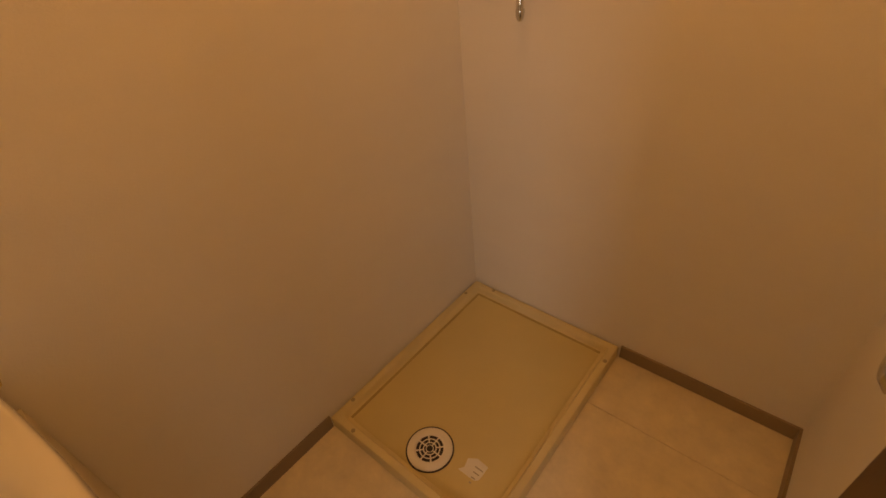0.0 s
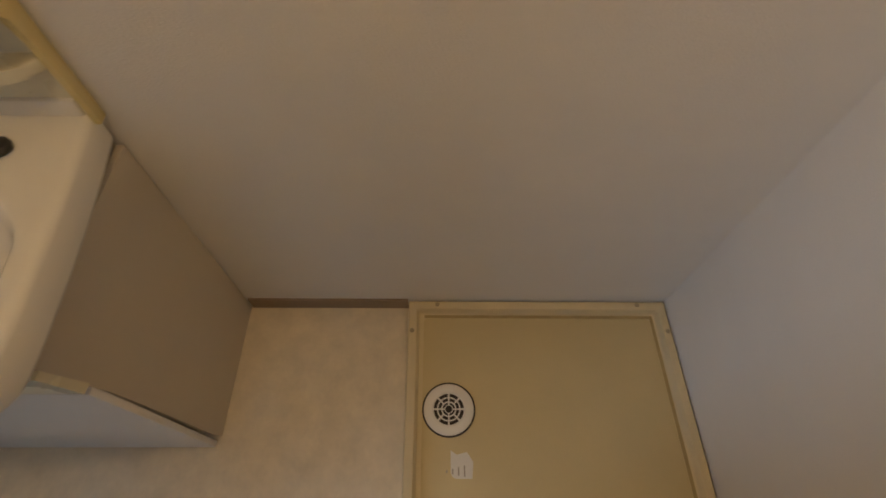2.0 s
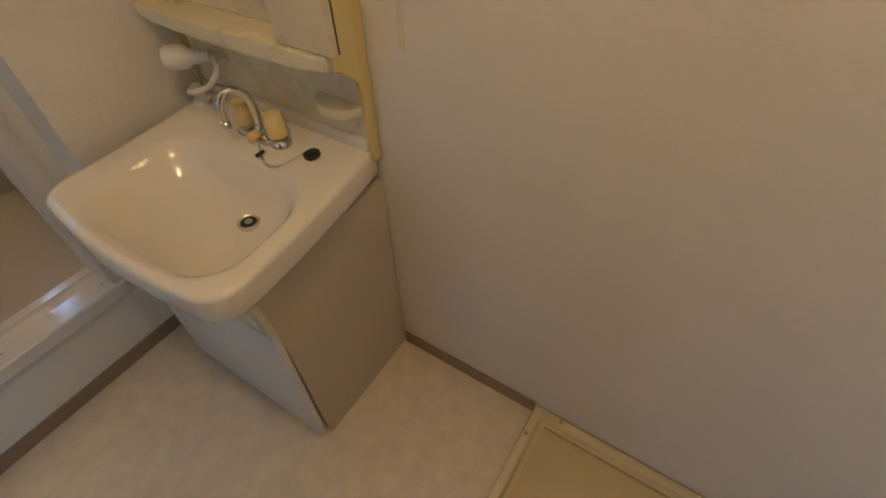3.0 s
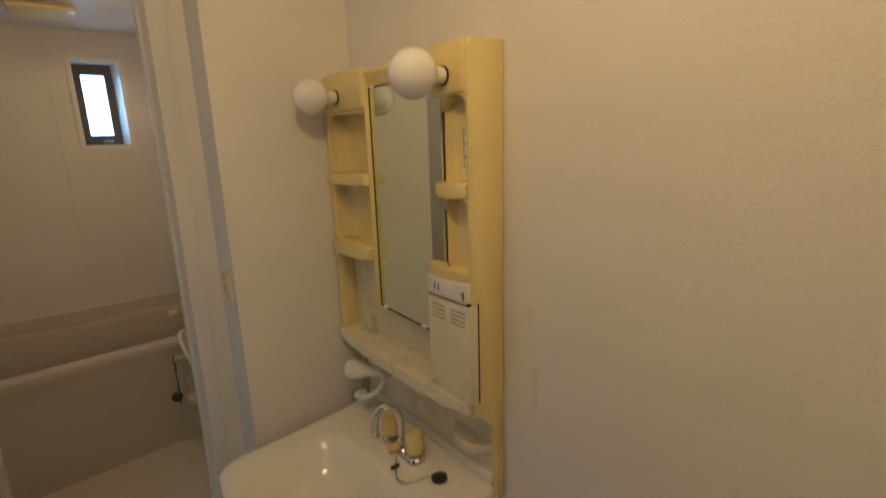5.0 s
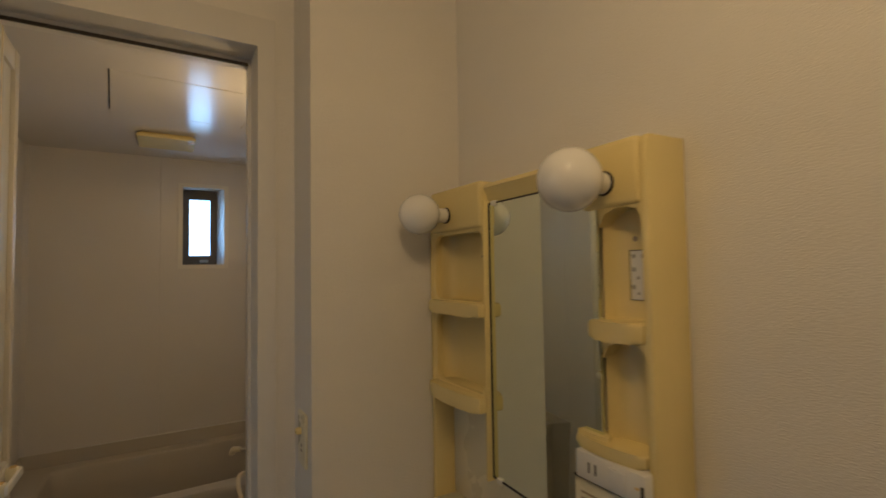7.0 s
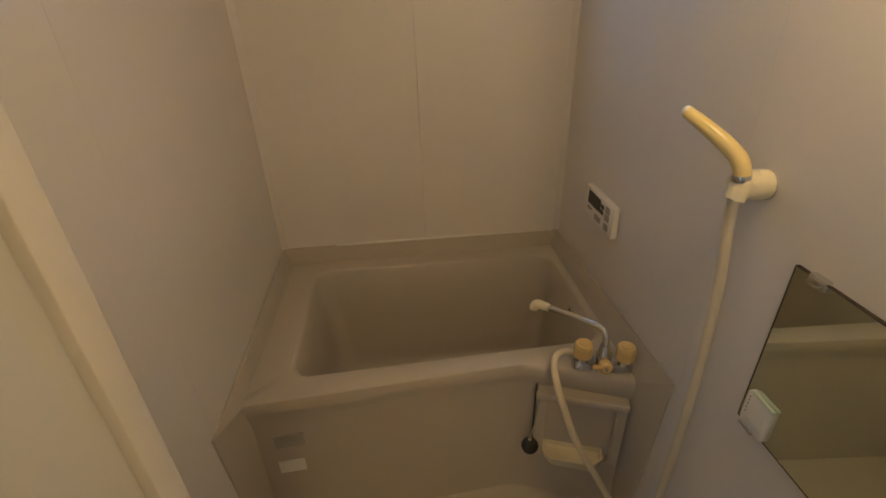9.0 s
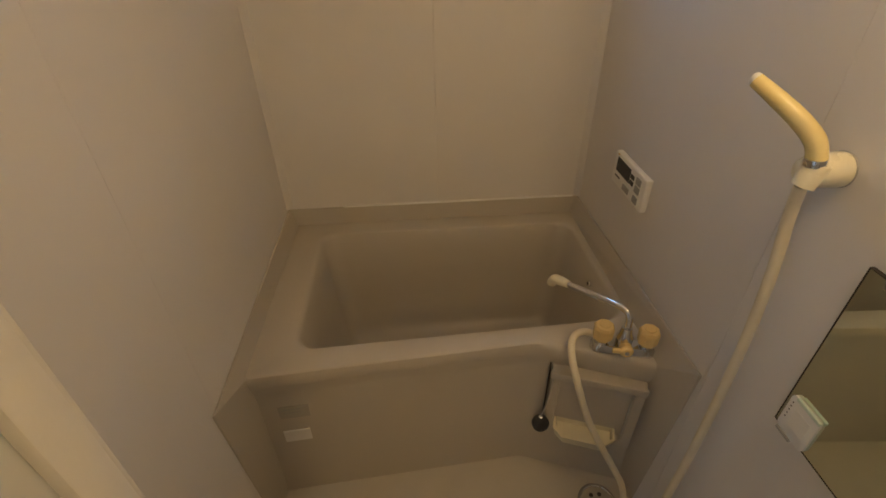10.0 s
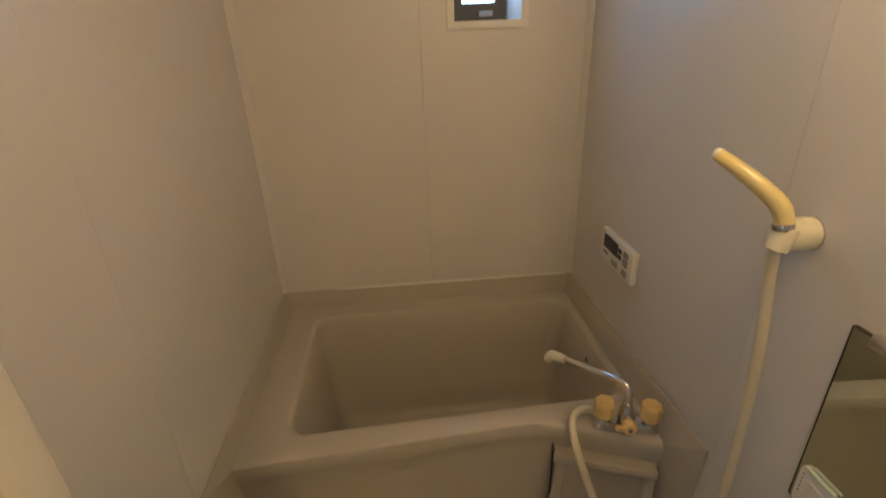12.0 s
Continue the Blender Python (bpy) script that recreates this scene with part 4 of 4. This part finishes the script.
def bathtub():
    t = thing("bathtub", "beige resin bathtub with a moulded front apron", "bathtub", at=(0, 0, -0.024))
    x0, x1, y0, y1 = BW + 0.001, BE - 0.001, 2.895, BN - 0.001

    def edge(x):
        """The front edge swings back in the middle and comes out again at the tap ledge."""
        if x < -0.50:
            return 2.926 + 0.055 * (x + 1.20) / 0.70
        if x < -0.40:
            k = (x + 0.50) / 0.10
            return 2.981 - 0.028 * k * k * (3 - 2 * k)
        return 2.953 - 0.078 * (x + 0.40) / 0.20

    def outer(i, z, r=0.012):
        def front(x, y, zz):
            return (x, y + (edge(x) - y0) * max(0.0, 1 - max(0.0, y - y0 - i) / 0.3), zz)
        return rrect(x0 + i * 0.3, x1 - i * 0.3, y0 + i, y1, r, z, shape=front, seg=36)
    ix0, ix1, iy0, iy1 = -1.090, -0.248, 3.012, 3.527

    def inner(i, z, r=0.05):
        def tilt(x, y, zz):
            # the front inner edge lies a little slanted, further back at the tap end
            f = (x - ix0) / (ix1 - ix0)
            g = max(0.0, 1 - (y - iy0) / 0.45)
            return (x + g * 0.006, y + 0.040 * f * g, zz)
        return rrect(ix0 + i, ix1 - i, iy0 + i * 0.8, iy1 - i * 0.8, r, z, shape=tilt, seg=36)
    rings = [outer(0.012, BF + 0.0), outer(0.012, 0.45), outer(0.012, 0.690), outer(0.011, 0.735), outer(0.008, 0.756), outer(0.003, 0.774), outer(0.0, 0.788), outer(0.0, 0.806), outer(0.003, 0.817), outer(0.011, RIM),
             inner(-0.012, RIM), inner(-0.004, RIM - 0.002), inner(0.003, RIM - 0.012), inner(0.018, 0.66, 0.055), inner(0.036, 0.50, 0.06), inner(0.050, 0.44, 0.06), inner(0.080, 0.415, 0.05), inner(0.16, 0.408, 0.04)]
    part("tub", loft(rings), M_TUB, t)
    # splayed flange that rises from the rim to three walls and turns down at its front ends

    def hull(pts):
        bm = bmesh.new()
        for p in pts:
            bm.verts.new(p)
        bmesh.ops.convex_hull(bm, input=bm.verts[:])
        return bm
    part("flange", hull([(x, y, z) for x in (x0, x1) for y, z in ((y1, FLANGE), (y1, RIM - 0.02), (y1 - 0.010, RIM - 0.02), (y1 - 0.013, RIM + 0.004), (y1 - 0.004, FLANGE))]), M_TUB, t, "splayed rear flange", False)
    for s, xw, yf, zf, yi in ((1, x0, 2.802, 0.856, 2.930), (-1, x1, 2.782, 0.908, 2.885)):
        xi = xw + 0.024 * s
        top = [(xw, y1 - 0.004, FLANGE), (xw + 0.004 * s, y1 - 0.004, FLANGE), (xw, yf, zf), (xw + 0.004 * s, yf + 0.003, zf), (xi, y1 - 0.02, RIM + 0.004), (xi, yi, RIM - 0.004), (xw, y1 - 0.004, RIM - 0.02), (xi, y1 - 0.02, RIM - 0.02), (xw, yi, RIM - 0.02), (xi, yi + 0.004, RIM - 0.02)]
        down = [(xw, yf, zf), (xw + 0.004 * s, yf + 0.003, zf), (xi, yi, RIM - 0.004), (xw, yi + 0.06, RIM - 0.02), (xi, yi + 0.06, RIM - 0.02), (xw, yf + 0.05, BF), (xi, yi + 0.045, BF), (xw, yi + 0.10, BF), (xi, yi + 0.10, BF)]
        part("flange", merged(hull(top), hull(down)), M_TUB, t, "splayed side flange", False)
    part("caulk", boxes((-1.02, BE - 0.02, y1 - 0.006, y1 + 0.002, FLANGE - 0.001, FLANGE + 0.004), bevel=0.0015), M_LABEL, t, "white caulk line")
    # outlet fittings inside the tub
    ov = part("overflow", turned([(0.010, 0.0), (0.010, 0.004), (0.006, 0.007), (0.0, 0.007)], 18, Matrix.Translation((ix1 - 0.008, 3.255, 0.772)) @ Matrix.Rotation(radians(-90), 4, "Y")), M_CHROME, t, "small chrome overflow fitting")
    part("overflow_hole", turned([(0.005, 0.006), (0.005, 0.008), (0.0, 0.008)], 12, Matrix.Translation((ix1 - 0.008, 3.255, 0.772)) @ Matrix.Rotation(radians(-90), 4, "Y")), M_DARK, ov, "dark hole")


def soap_niche():
    t = thing("soap_niche", "beige framed soap niche with a cream tray on the tub apron", "soap niche", at=(-0.334, 2.931, -0.010))
    t.rotation_euler = (0, 0, -0.34)
    quarter = Matrix.Rotation(radians(90), 4, "Z")
    part("frame", moved(niche_front(-0.088, 0.090, 0.512, 0.714, 0.014, -0.112, 0.116, 0.494, 0.738, -0.022, 0.03), quarter), M_TUB, t)
    part("back", boxes((-0.094, 0.092, -0.0035, 0.0, 0.51, 0.716)), M_TUBPANEL, t, smooth=False)
    part("top_lip", boxes((-0.119, 0.115, -0.030, -0.016, 0.714, 0.738), bevel=0.006), M_TUB, t)
    tray = [(-0.090, -0.004), (-0.090, -0.040), (-0.066, -0.066), (0.044, -0.066), (0.070, -0.040), (0.070, -0.004)]
    part("tray", loft([[(x * 0.9, y * 0.8, 0.500) for x, y in tray], [(x, y, 0.540) for x, y in tray], [(x * 0.93, y * 0.9, 0.540) for x, y in tray], [(x * 0.88, y * 0.85, 0.522) for x, y in tray]]), M_IVORYPALE, t, "pale cream soap tray")
    part("seam", boxes((-0.1225, -0.1192, -0.022, 0.004, 0.50, 0.742)), M_DARK, t, "dark joint", False)


def tub_faucet():
    t = thing("bath_faucet", "chrome two-handle bath faucet with amber knobs", "faucet", at=(-0.291, 2.942, RIM - 0.024))
    t.rotation_euler = (0, 0, -0.25)
    base = [rrect(-0.075, 0.075, -0.020, 0.020, 0.020, 0.0), rrect(-0.075, 0.075, -0.020, 0.020, 0.020, 0.014), rrect(-0.068, 0.068, -0.015, 0.015, 0.015, 0.022)]
    part("base", loft(base), M_CHROME, t)
    part("body", turned([(0.018, 0.01), (0.020, 0.045), (0.014, 0.060), (0.012, 0.075), (0.0, 0.076)], 24), M_CHROME, t)
    sp = part("spout", tube([(0.0, 0.0, 0.06), (0.0, 0.004, 0.10), (-0.012, 0.016, 0.116), (-0.045, 0.044, 0.112), (-0.102, 0.094, 0.098), (-0.152, 0.136, 0.086)], 0.0085, 14), M_CHROME, t)
    part("spout_tip", tube([(-0.132, 0.118, 0.091), (-0.150, 0.134, 0.087), (-0.164, 0.146, 0.082), (-0.171, 0.152, 0.069), (-0.172, 0.153, 0.062)], 0.0125, 14, radii=[0.010, 0.0125, 0.0135, 0.0125, 0.012]), M_IVORYPALE, sp, "cream spout tip")
    for x in (-0.051, 0.051):
        st = part("valve_stem", turned([(0.016, 0.012), (0.015, 0.030), (0.012, 0.036), (0.012, 0.046)], 20, Matrix.Translation((x, -0.002, 0))), M_CHROME, t)
        kn = part("knob", turned([(0.020, 0.034), (0.0235, 0.040), (0.0245, 0.070), (0.021, 0.077), (0.0, 0.0775)], 8, Matrix.Translation((x, -0.002, 0)) @ Matrix.Rotation(radians(20), 4, "Z")), M_KNOB, st, "amber eight-sided knob", False)
        part("cap", turned([(0.0125, 0.077), (0.0125, 0.0795), (0.0115, 0.0805), (0.0, 0.0808)], 20, Matrix.Translation((x, -0.002, 0))), M_KNOB, kn, "round amber cap")
    sel = part("selector", turned([(0.015, 0.0), (0.016, 0.018), (0.011, 0.024), (0.0, 0.0245)], 18, Matrix.Translation((0.002, -0.018, 0.028)) @ Matrix.Rotation(radians(80), 4, "X")), M_KNOB, t, "amber selector knob")
    part("selector_core", turned([(0.005, 0.022), (0.005, 0.027), (0.0, 0.0275)], 12, Matrix.Translation((0.002, -0.018, 0.028)) @ Matrix.Rotation(radians(80), 4, "X")), M_CHROME, sel)
    part("selector_lever", boxes((-0.030, -0.008, -0.040, -0.030, 0.024, 0.036), bevel=0.003), M_KNOB, sel)


def shower():
    t = thing("shower", "amber hand shower on a wall holder with a cream hose", "shower", at=(BE, 2.714, 1.380))
    part("holder", merged(turned([(0.0, 0.0), (0.0235, 0.0), (0.0240, 0.008), (0.0235, 0.030), (0.0215, 0.046), (0.017, 0.056), (0.010, 0.061), (0.0, 0.062)], 24, Matrix.Rotation(radians(-90), 4, "Y")),
                          turned([(0.0115, -0.018), (0.0145, -0.017), (0.0160, 0.014), (0.0145, 0.017), (0.0120, 0.016)], 24, Matrix.Translation((-0.050, -0.010, 0.0)) @ Matrix.Rotation(radians(14), 4, "Y"))), M_IVORYPALE, t, "cream wall holder")
    part("collar", turned([(0.0, 0.014), (0.0132, 0.014), (0.0140, 0.018), (0.0130, 0.024), (0.0, 0.024)], 24, Matrix.Translation((-0.050, -0.010, 0.0)) @ Matrix.Rotation(radians(-8), 4, "Y")), M_CHROME, t, "chrome collar ring")
    part("handle", tube([(-0.051, -0.010, 0.020), (-0.058, -0.002, 0.043), (-0.074, 0.016, 0.064), (-0.094, 0.042, 0.084), (-0.112, 0.069, 0.101)], 0.014, 18, radii=[0.0122, 0.0126, 0.0122, 0.0112, 0.0095]), M_IVORY, t, "amber-cream curved handle")
    part("tip", turned([(0.0, 0.0), (0.0092, 0.0), (0.0086, 0.005), (0.006, 0.008), (0.0, 0.009)], 20, Matrix.Translation((-0.1112, 0.0678, 0.1008)) @ Vector((-0.56, 0.75, 0.34)).to_track_quat("Z", "Y").to_matrix().to_4x4()), M_LABEL, t, "pale face of the head")
    part("wall_ring", turned([(0.0, 0.0), (0.0245, 0.0), (0.0245, 0.002), (0.0, 0.003)], 24, Matrix.Rotation(radians(-90), 4, "Y")), M_GREY, t)
    # the hose hangs down beside the tub, lies on the floor and climbs over to the faucet
    run = [(-0.256, 2.694, 1.384), (-0.246, 2.700, 1.330), (-0.236, 2.692, 1.210), (-0.231, 2.686, 1.040), (-0.230, 2.684, 0.830), (-0.230, 2.688, 0.640), (-0.232, 2.700, 0.440), (-0.240, 2.730, 0.330), (-0.248, 2.765, 0.325),
           (-0.257, 2.800, 0.420), (-0.289, 2.822, 0.490), (-0.368, 2.845, 0.650), (-0.408, 2.872, 0.770), (-0.420, 2.915, 0.832), (-0.408, 2.950, 0.852), (-0.372, 2.972, 0.846), (-0.330, 2.962, 0.832)]
    part("hose", tube([(x - BE, y - 2.704, z - 1.400) for x, y, z in run], 0.0086, 14), M_HOSE, t, "cream rubber hose")


def remote_panel():
    t = thing("bath_controller", "white water heater controller with a dark display", "controller", at=(BE, 3.246, 1.098))
    part("housing", boxes((-0.018, 0.0, -0.096, 0.096, -0.045, 0.045), bevel=0.005, segs=3), M_WHITE, t)
    part("display", boxes((-0.0192, -0.0175, -0.010, 0.075, -0.004, 0.034)), M_BLACK, t, "black display", False)
    for k, (y, z) in enumerate(((-0.024, 0.020), (-0.024, 0.004))):
        part("indicator", boxes((-0.0194, -0.0175, y - 0.010, y + 0.010, z - 0.006, z + 0.006)), M_INK, t, "dark round-cornered button", False)
    for y in (-0.060,):
        for z in (0.024, 0.002, -0.026):
            part("button", boxes((-0.021, -0.0175, y - 0.013, y + 0.013, z - 0.009, z + 0.009), bevel=0.0015), M_GREY, t, "grey button")
    part("button", boxes((-0.021, -0.0175, -0.020, 0.018, -0.034, -0.018), bevel=0.0015), M_GREY, t, "wide grey button")
    part("print_bar", boxes((-0.0188, -0.0175, 0.045, 0.075, -0.020, -0.016)), M_INK, t, "dark printed bar", False)
    part("indicator", boxes((-0.0190, -0.0175, 0.070, 0.078, 0.038, 0.042)), M_KNOB, t, "small amber lamp", False)


def bath_mirror():
    t = thing("bath_mirror", "frameless rectangular bathroom wall mirror", "mirror", at=(BE, 2.432, 1.146))
    part("pane", boxes((-0.006, -0.001, -0.18, 0.175, -0.152, 0.150)), M_MIRROR, t, "silvered mirror pane", False)
    for sp in ((-0.0065, -0.0005, 0.1752, 0.177, -0.153, 0.151), (-0.0065, -0.0005, -0.18, 0.1752, -0.1538, -0.152), (-0.0065, -0.0005, -0.18, 0.1752, 0.150, 0.1516)):
        part("edge", boxes(sp), M_DARK, t, "dark mirror edge", False)
    part("clip", boxes((-0.012, 0.0, 0.118, 0.148, 0.140, 0.158), bevel=0.003), M_CHROME, t, "metal mirror clip")
    c = thing("mirror_corner_clip", "pale plastic holder at the corner of the bath mirror", "mirror clip", at=(BE - 0.0066, 2.572, 1.029))
    ring = [(y, z) for y, z, _ in rrect(-0.028, 0.028, -0.036, 0.036, 0.009, 0, k=4)]
    part("plate", loft([[(0.0, y, z) for y, z in ring], [(-0.004, y, z) for y, z in ring], [(-0.005, y * 0.94, z * 0.95) for y, z in ring]]), M_LABEL, c)
    part("edge", boxes((-0.0065, -0.001, -0.028, 0.018, 0.031, 0.0375), bevel=0.0015), M_GREEN, c, "pale green upper edge")
    for k in range(5):
        part("dot", boxes((-0.0056, -0.0048, 0.0195, 0.0215, 0.022 - 0.008 * k, 0.024 - 0.008 * k)), M_INK, c, "small dark dot", False)
    part("print_bar", boxes((-0.0055, -0.0048, -0.019, 0.012, -0.016, 0.018)), M_WHITE, c, "pale printed field", False)
    part("foot", boxes((-0.007, -0.001, -0.006, 0.024, -0.041, -0.035), bevel=0.0015), M_GREY, c, "grey lower lip")


def tub_plug():
    t = thing("bath_plug", "black rubber bath plug hanging on a bead chain", "plug", at=(-0.467, 2.932, 0.545))
    part("plug", turned([(0.0, -0.012), (0.018, -0.012), (0.023, -0.004), (0.023, 0.006), (0.016, 0.012), (0.0, 0.013)], 24, Matrix.Translation((0, -0.004, 0)) @ Matrix.Rotation(radians(60), 4, "X")), M_BLACK, t)
    part("ring", turned([(0.006, 0.008), (0.006, 0.022), (0.003, 0.024), (0.0, 0.024)], 12), M_CHROME, t)
    pts = smooth_path([(0.0, 0.0, 0.022), (0.012, 0.002, 0.090), (0.020, 0.012, 0.160), (0.022, 0.050, 0.193), (0.030, 0.140, 0.1925)], 10)
    bm = bmesh.new()
    for p in pts:
        bmesh.ops.create_icosphere(bm, subdivisions=1, radius=0.0030, matrix=Matrix.Translation(p))
    part("chain", merged(bm, tube([pts[0], pts[12], pts[24], pts[-1]], 0.0011, 6, 8)), M_GREY, t, "grey bead chain")


def apron_labels():
    turn = Matrix.Rotation(0.0786, 4, "Z")
    a = thing("warning_label", "grey printed warning label on the tub apron", "label", at=(-1.106, 2.9435, 0.644))
    part("film", moved(boxes((-0.038, 0.038, -0.0012, 0.010, -0.022, 0.022)), turn), M_FILM, a, smooth=False)
    for k in range(2):
        part("print_bar", moved(boxes((-0.026, 0.016, -0.0018, -0.0011, -0.002 + 0.012 * k, 0.0015 + 0.012 * k)), turn), M_GREY, a, "grey printed bar", False)
    b = thing("blank_label", "white blank label on the tub apron", "label", at=(-1.115, 2.9430, 0.546))
    part("film", moved(boxes((-0.034, 0.034, -0.0012, 0.010, -0.022, 0.022)), turn), M_LABEL, b, smooth=False)


def floor_drain():
    t = thing("floor_drain", "round chrome drain cover in the bathroom floor", "drain", at=(-0.298, 2.832, BF))
    part("rim", turned([(0.055, 0.0), (0.055, 0.003), (0.048, 0.005), (0.046, 0.003), (0.046, 0.001)], 32), M_CHROME, t)
    part("cover", turned([(0.045, 0.001), (0.045, 0.003), (0.040, 0.004), (0.0, 0.0045)], 32), M_FILM, t, "grey drain cover")
    for k in range(6):
        a = radians(60 * k)
        part("hole", turned([(0.006, 0.004), (0.006, 0.0055), (0.0, 0.0055)], 12, Matrix.Translation((0.024 * math.cos(a), 0.024 * math.sin(a), 0))), M_DARK, t, "dark drain hole")


def ceiling_vent():
    t = thing("ceiling_vent", "cream plastic bathroom ceiling vent cover", "ceiling vent", at=(-0.671, 3.225, BC))
    rings = [rrect(-0.085, 0.085, -0.085, 0.085, 0.01, 0.0), rrect(-0.100, 0.100, -0.100, 0.100, 0.012, -0.006), rrect(-0.108, 0.108, -0.106, 0.106, 0.014, -0.014), rrect(-0.104, 0.104, -0.102, 0.102, 0.014, -0.024), rrect(-0.03, 0.03, -0.03, 0.03, 0.014, -0.025)]
    part("cover", loft(rings), M_IVORY, t)
    part("clip", boxes((0.082, 0.102, -0.075, -0.055, -0.028, -0.020), bevel=0.002), M_IVORYPALE, t, "pale catch")


def bath_lamp():
    t = thing("bath_wall_lamp", "lit opal bathroom wall lamp above the door side", "wall lamp", at=(BE, 2.46, 1.93))
    part("base", turned([(0.06, 0.0), (0.06, 0.020), (0.045, 0.028), (0.0, 0.028)], 28, Matrix.Rotation(radians(-90), 4, "Y")), M_WHITE, t)
    part("globe", turned([(0.040, 0.028), (0.052, 0.045), (0.056, 0.070), (0.045, 0.095), (0.020, 0.108), (0.0, 0.110)], 28, Matrix.Rotation(radians(-90), 4, "Y")), M_BATHGLOW, t, "glowing opal globe")


def folding_door():
    t = thing("folding_door", "white folding bathroom door pushed open to the side", "folding door")
    z0, z1 = SILL + 0.006, HEAD - 0.016

    def leaf(a, b, name):
        ax, ay = a
        bx, by = b
        w = math.hypot(bx - ax, by - ay)
        m = Matrix.Translation((ax, ay, 0)) @ Matrix.Rotation(math.atan2(by - ay, bx - ax), 4, "Z")
        fr = merged(boxes((0, 0.032, -0.013, 0.013, z0, z1), bevel=0.003), boxes((w - 0.032, w, -0.013, 0.013, z0, z1), bevel=0.003),
                    boxes((0.032, w - 0.032, -0.011, 0.011, z0, z0 + 0.05), bevel=0.002), boxes((0.032, w - 0.032, -0.011, 0.011, z1 - 0.05, z1), bevel=0.002),
                    boxes((0.032, w - 0.032, -0.014, 0.014, 1.206, 1.224), bevel=0.005), boxes((0.032, w - 0.032, -0.011, 0.011, 1.190, 1.206)), boxes((0.032, w - 0.032, -0.014, 0.014, 1.168, 1.190), bevel=0.006), boxes((0.032, w - 0.032, -0.010, 0.010, 1.140, 1.168), bevel=0.004))
        leaf_part = part(name, moved(fr, m), M_LEAF, t)
        part("pane", moved(boxes((0.032, w - 0.032, -0.003, 0.003, 1.224, z1 - 0.05)), m), M_PANE, leaf_part, "frosted resin pane", False)
        part("pane", moved(boxes((0.032, w - 0.032, -0.003, 0.003, z0 + 0.26, 1.140)), m), M_PANE, leaf_part, "frosted resin pane", False)
        part("vent_rail", moved(boxes((0.032, w - 0.032, -0.011, 0.011, z0 + 0.235, z0 + 0.26), bevel=0.002), m), M_LEAF, leaf_part)
        part("vent_shade", moved(boxes((0.032, w - 0.032, 0.004, 0.006, z0 + 0.05, z0 + 0.235)), m), M_DARK, leaf_part, "dark space behind the slats", False)
        x = 0.040
        while x < w - 0.040:
            part("slat", moved(boxes((x, x + 0.012, -0.009, 0.004, z0 + 0.05, z0 + 0.235)), m), M_LEAF, leaf_part, "", False)
            x += 0.026
        return m, w
    leaf((-1.104, 2.172), (-1.020, 2.376), "leaf")
    leaf((-0.986, 2.205), (-0.990, 2.374), "leaf")
    post = [(-0.973, 2.186), (-0.971, 2.212), (-0.997, 2.216), (-0.998, 2.188)]
    part("end_stile", prism(post, z0, z1, bevel=0.006), M_LEAF, t, "wide white end stile")
    part("seal", prism([(-0.9715, 2.2125), (-0.9725, 2.224), (-0.977, 2.224), (-0.977, 2.213)], z0, z1), M_HOSE, t, "beige edge seal")
    part("hinge_strip", prism([(-1.036, 2.370), (-1.036, 2.384), (-0.984, 2.384), (-0.984, 2.374), (-1.010, 2.370)], z0, z1, bevel=0.003), M_LEAF, t, "white fold strip")
    # flat mounting plate along the rail and a loop grip standing out from it
    turn = Matrix.Translation((-0.980, 2.206, 1.198)) @ Matrix.Rotation(radians(90), 4, "Z")
    h = part("handle", moved(boxes((0.0, 0.135, -0.006, 0.0, -0.022, 0.022), bevel=0.003), turn), M_WHITE, t, "white handle plate")
    for u in (0.018, 0.115):
        part("handle_foot", moved(boxes((u - 0.011, u + 0.011, -0.030, -0.004, -0.014, 0.014), bevel=0.006), turn), M_IVORYPALE, h, "cream handle foot")
        part("handle_mark", moved(boxes((u - 0.009, u + 0.009, -0.024, -0.012, 0.0142, 0.0152), bevel=0.0003), turn), M_KNOB, h, "amber mark on the handle foot", False)
    part("grip", moved(boxes((0.006, 0.128, -0.034, -0.026, -0.010, 0.010), bevel=0.004), turn), M_WHITE, h, "white grip bar")


bathtub()
soap_niche()
tub_faucet()
shower()
remote_panel()
bath_mirror()
tub_plug()
apron_labels()
floor_drain()
ceiling_vent()
bath_lamp()
folding_door()
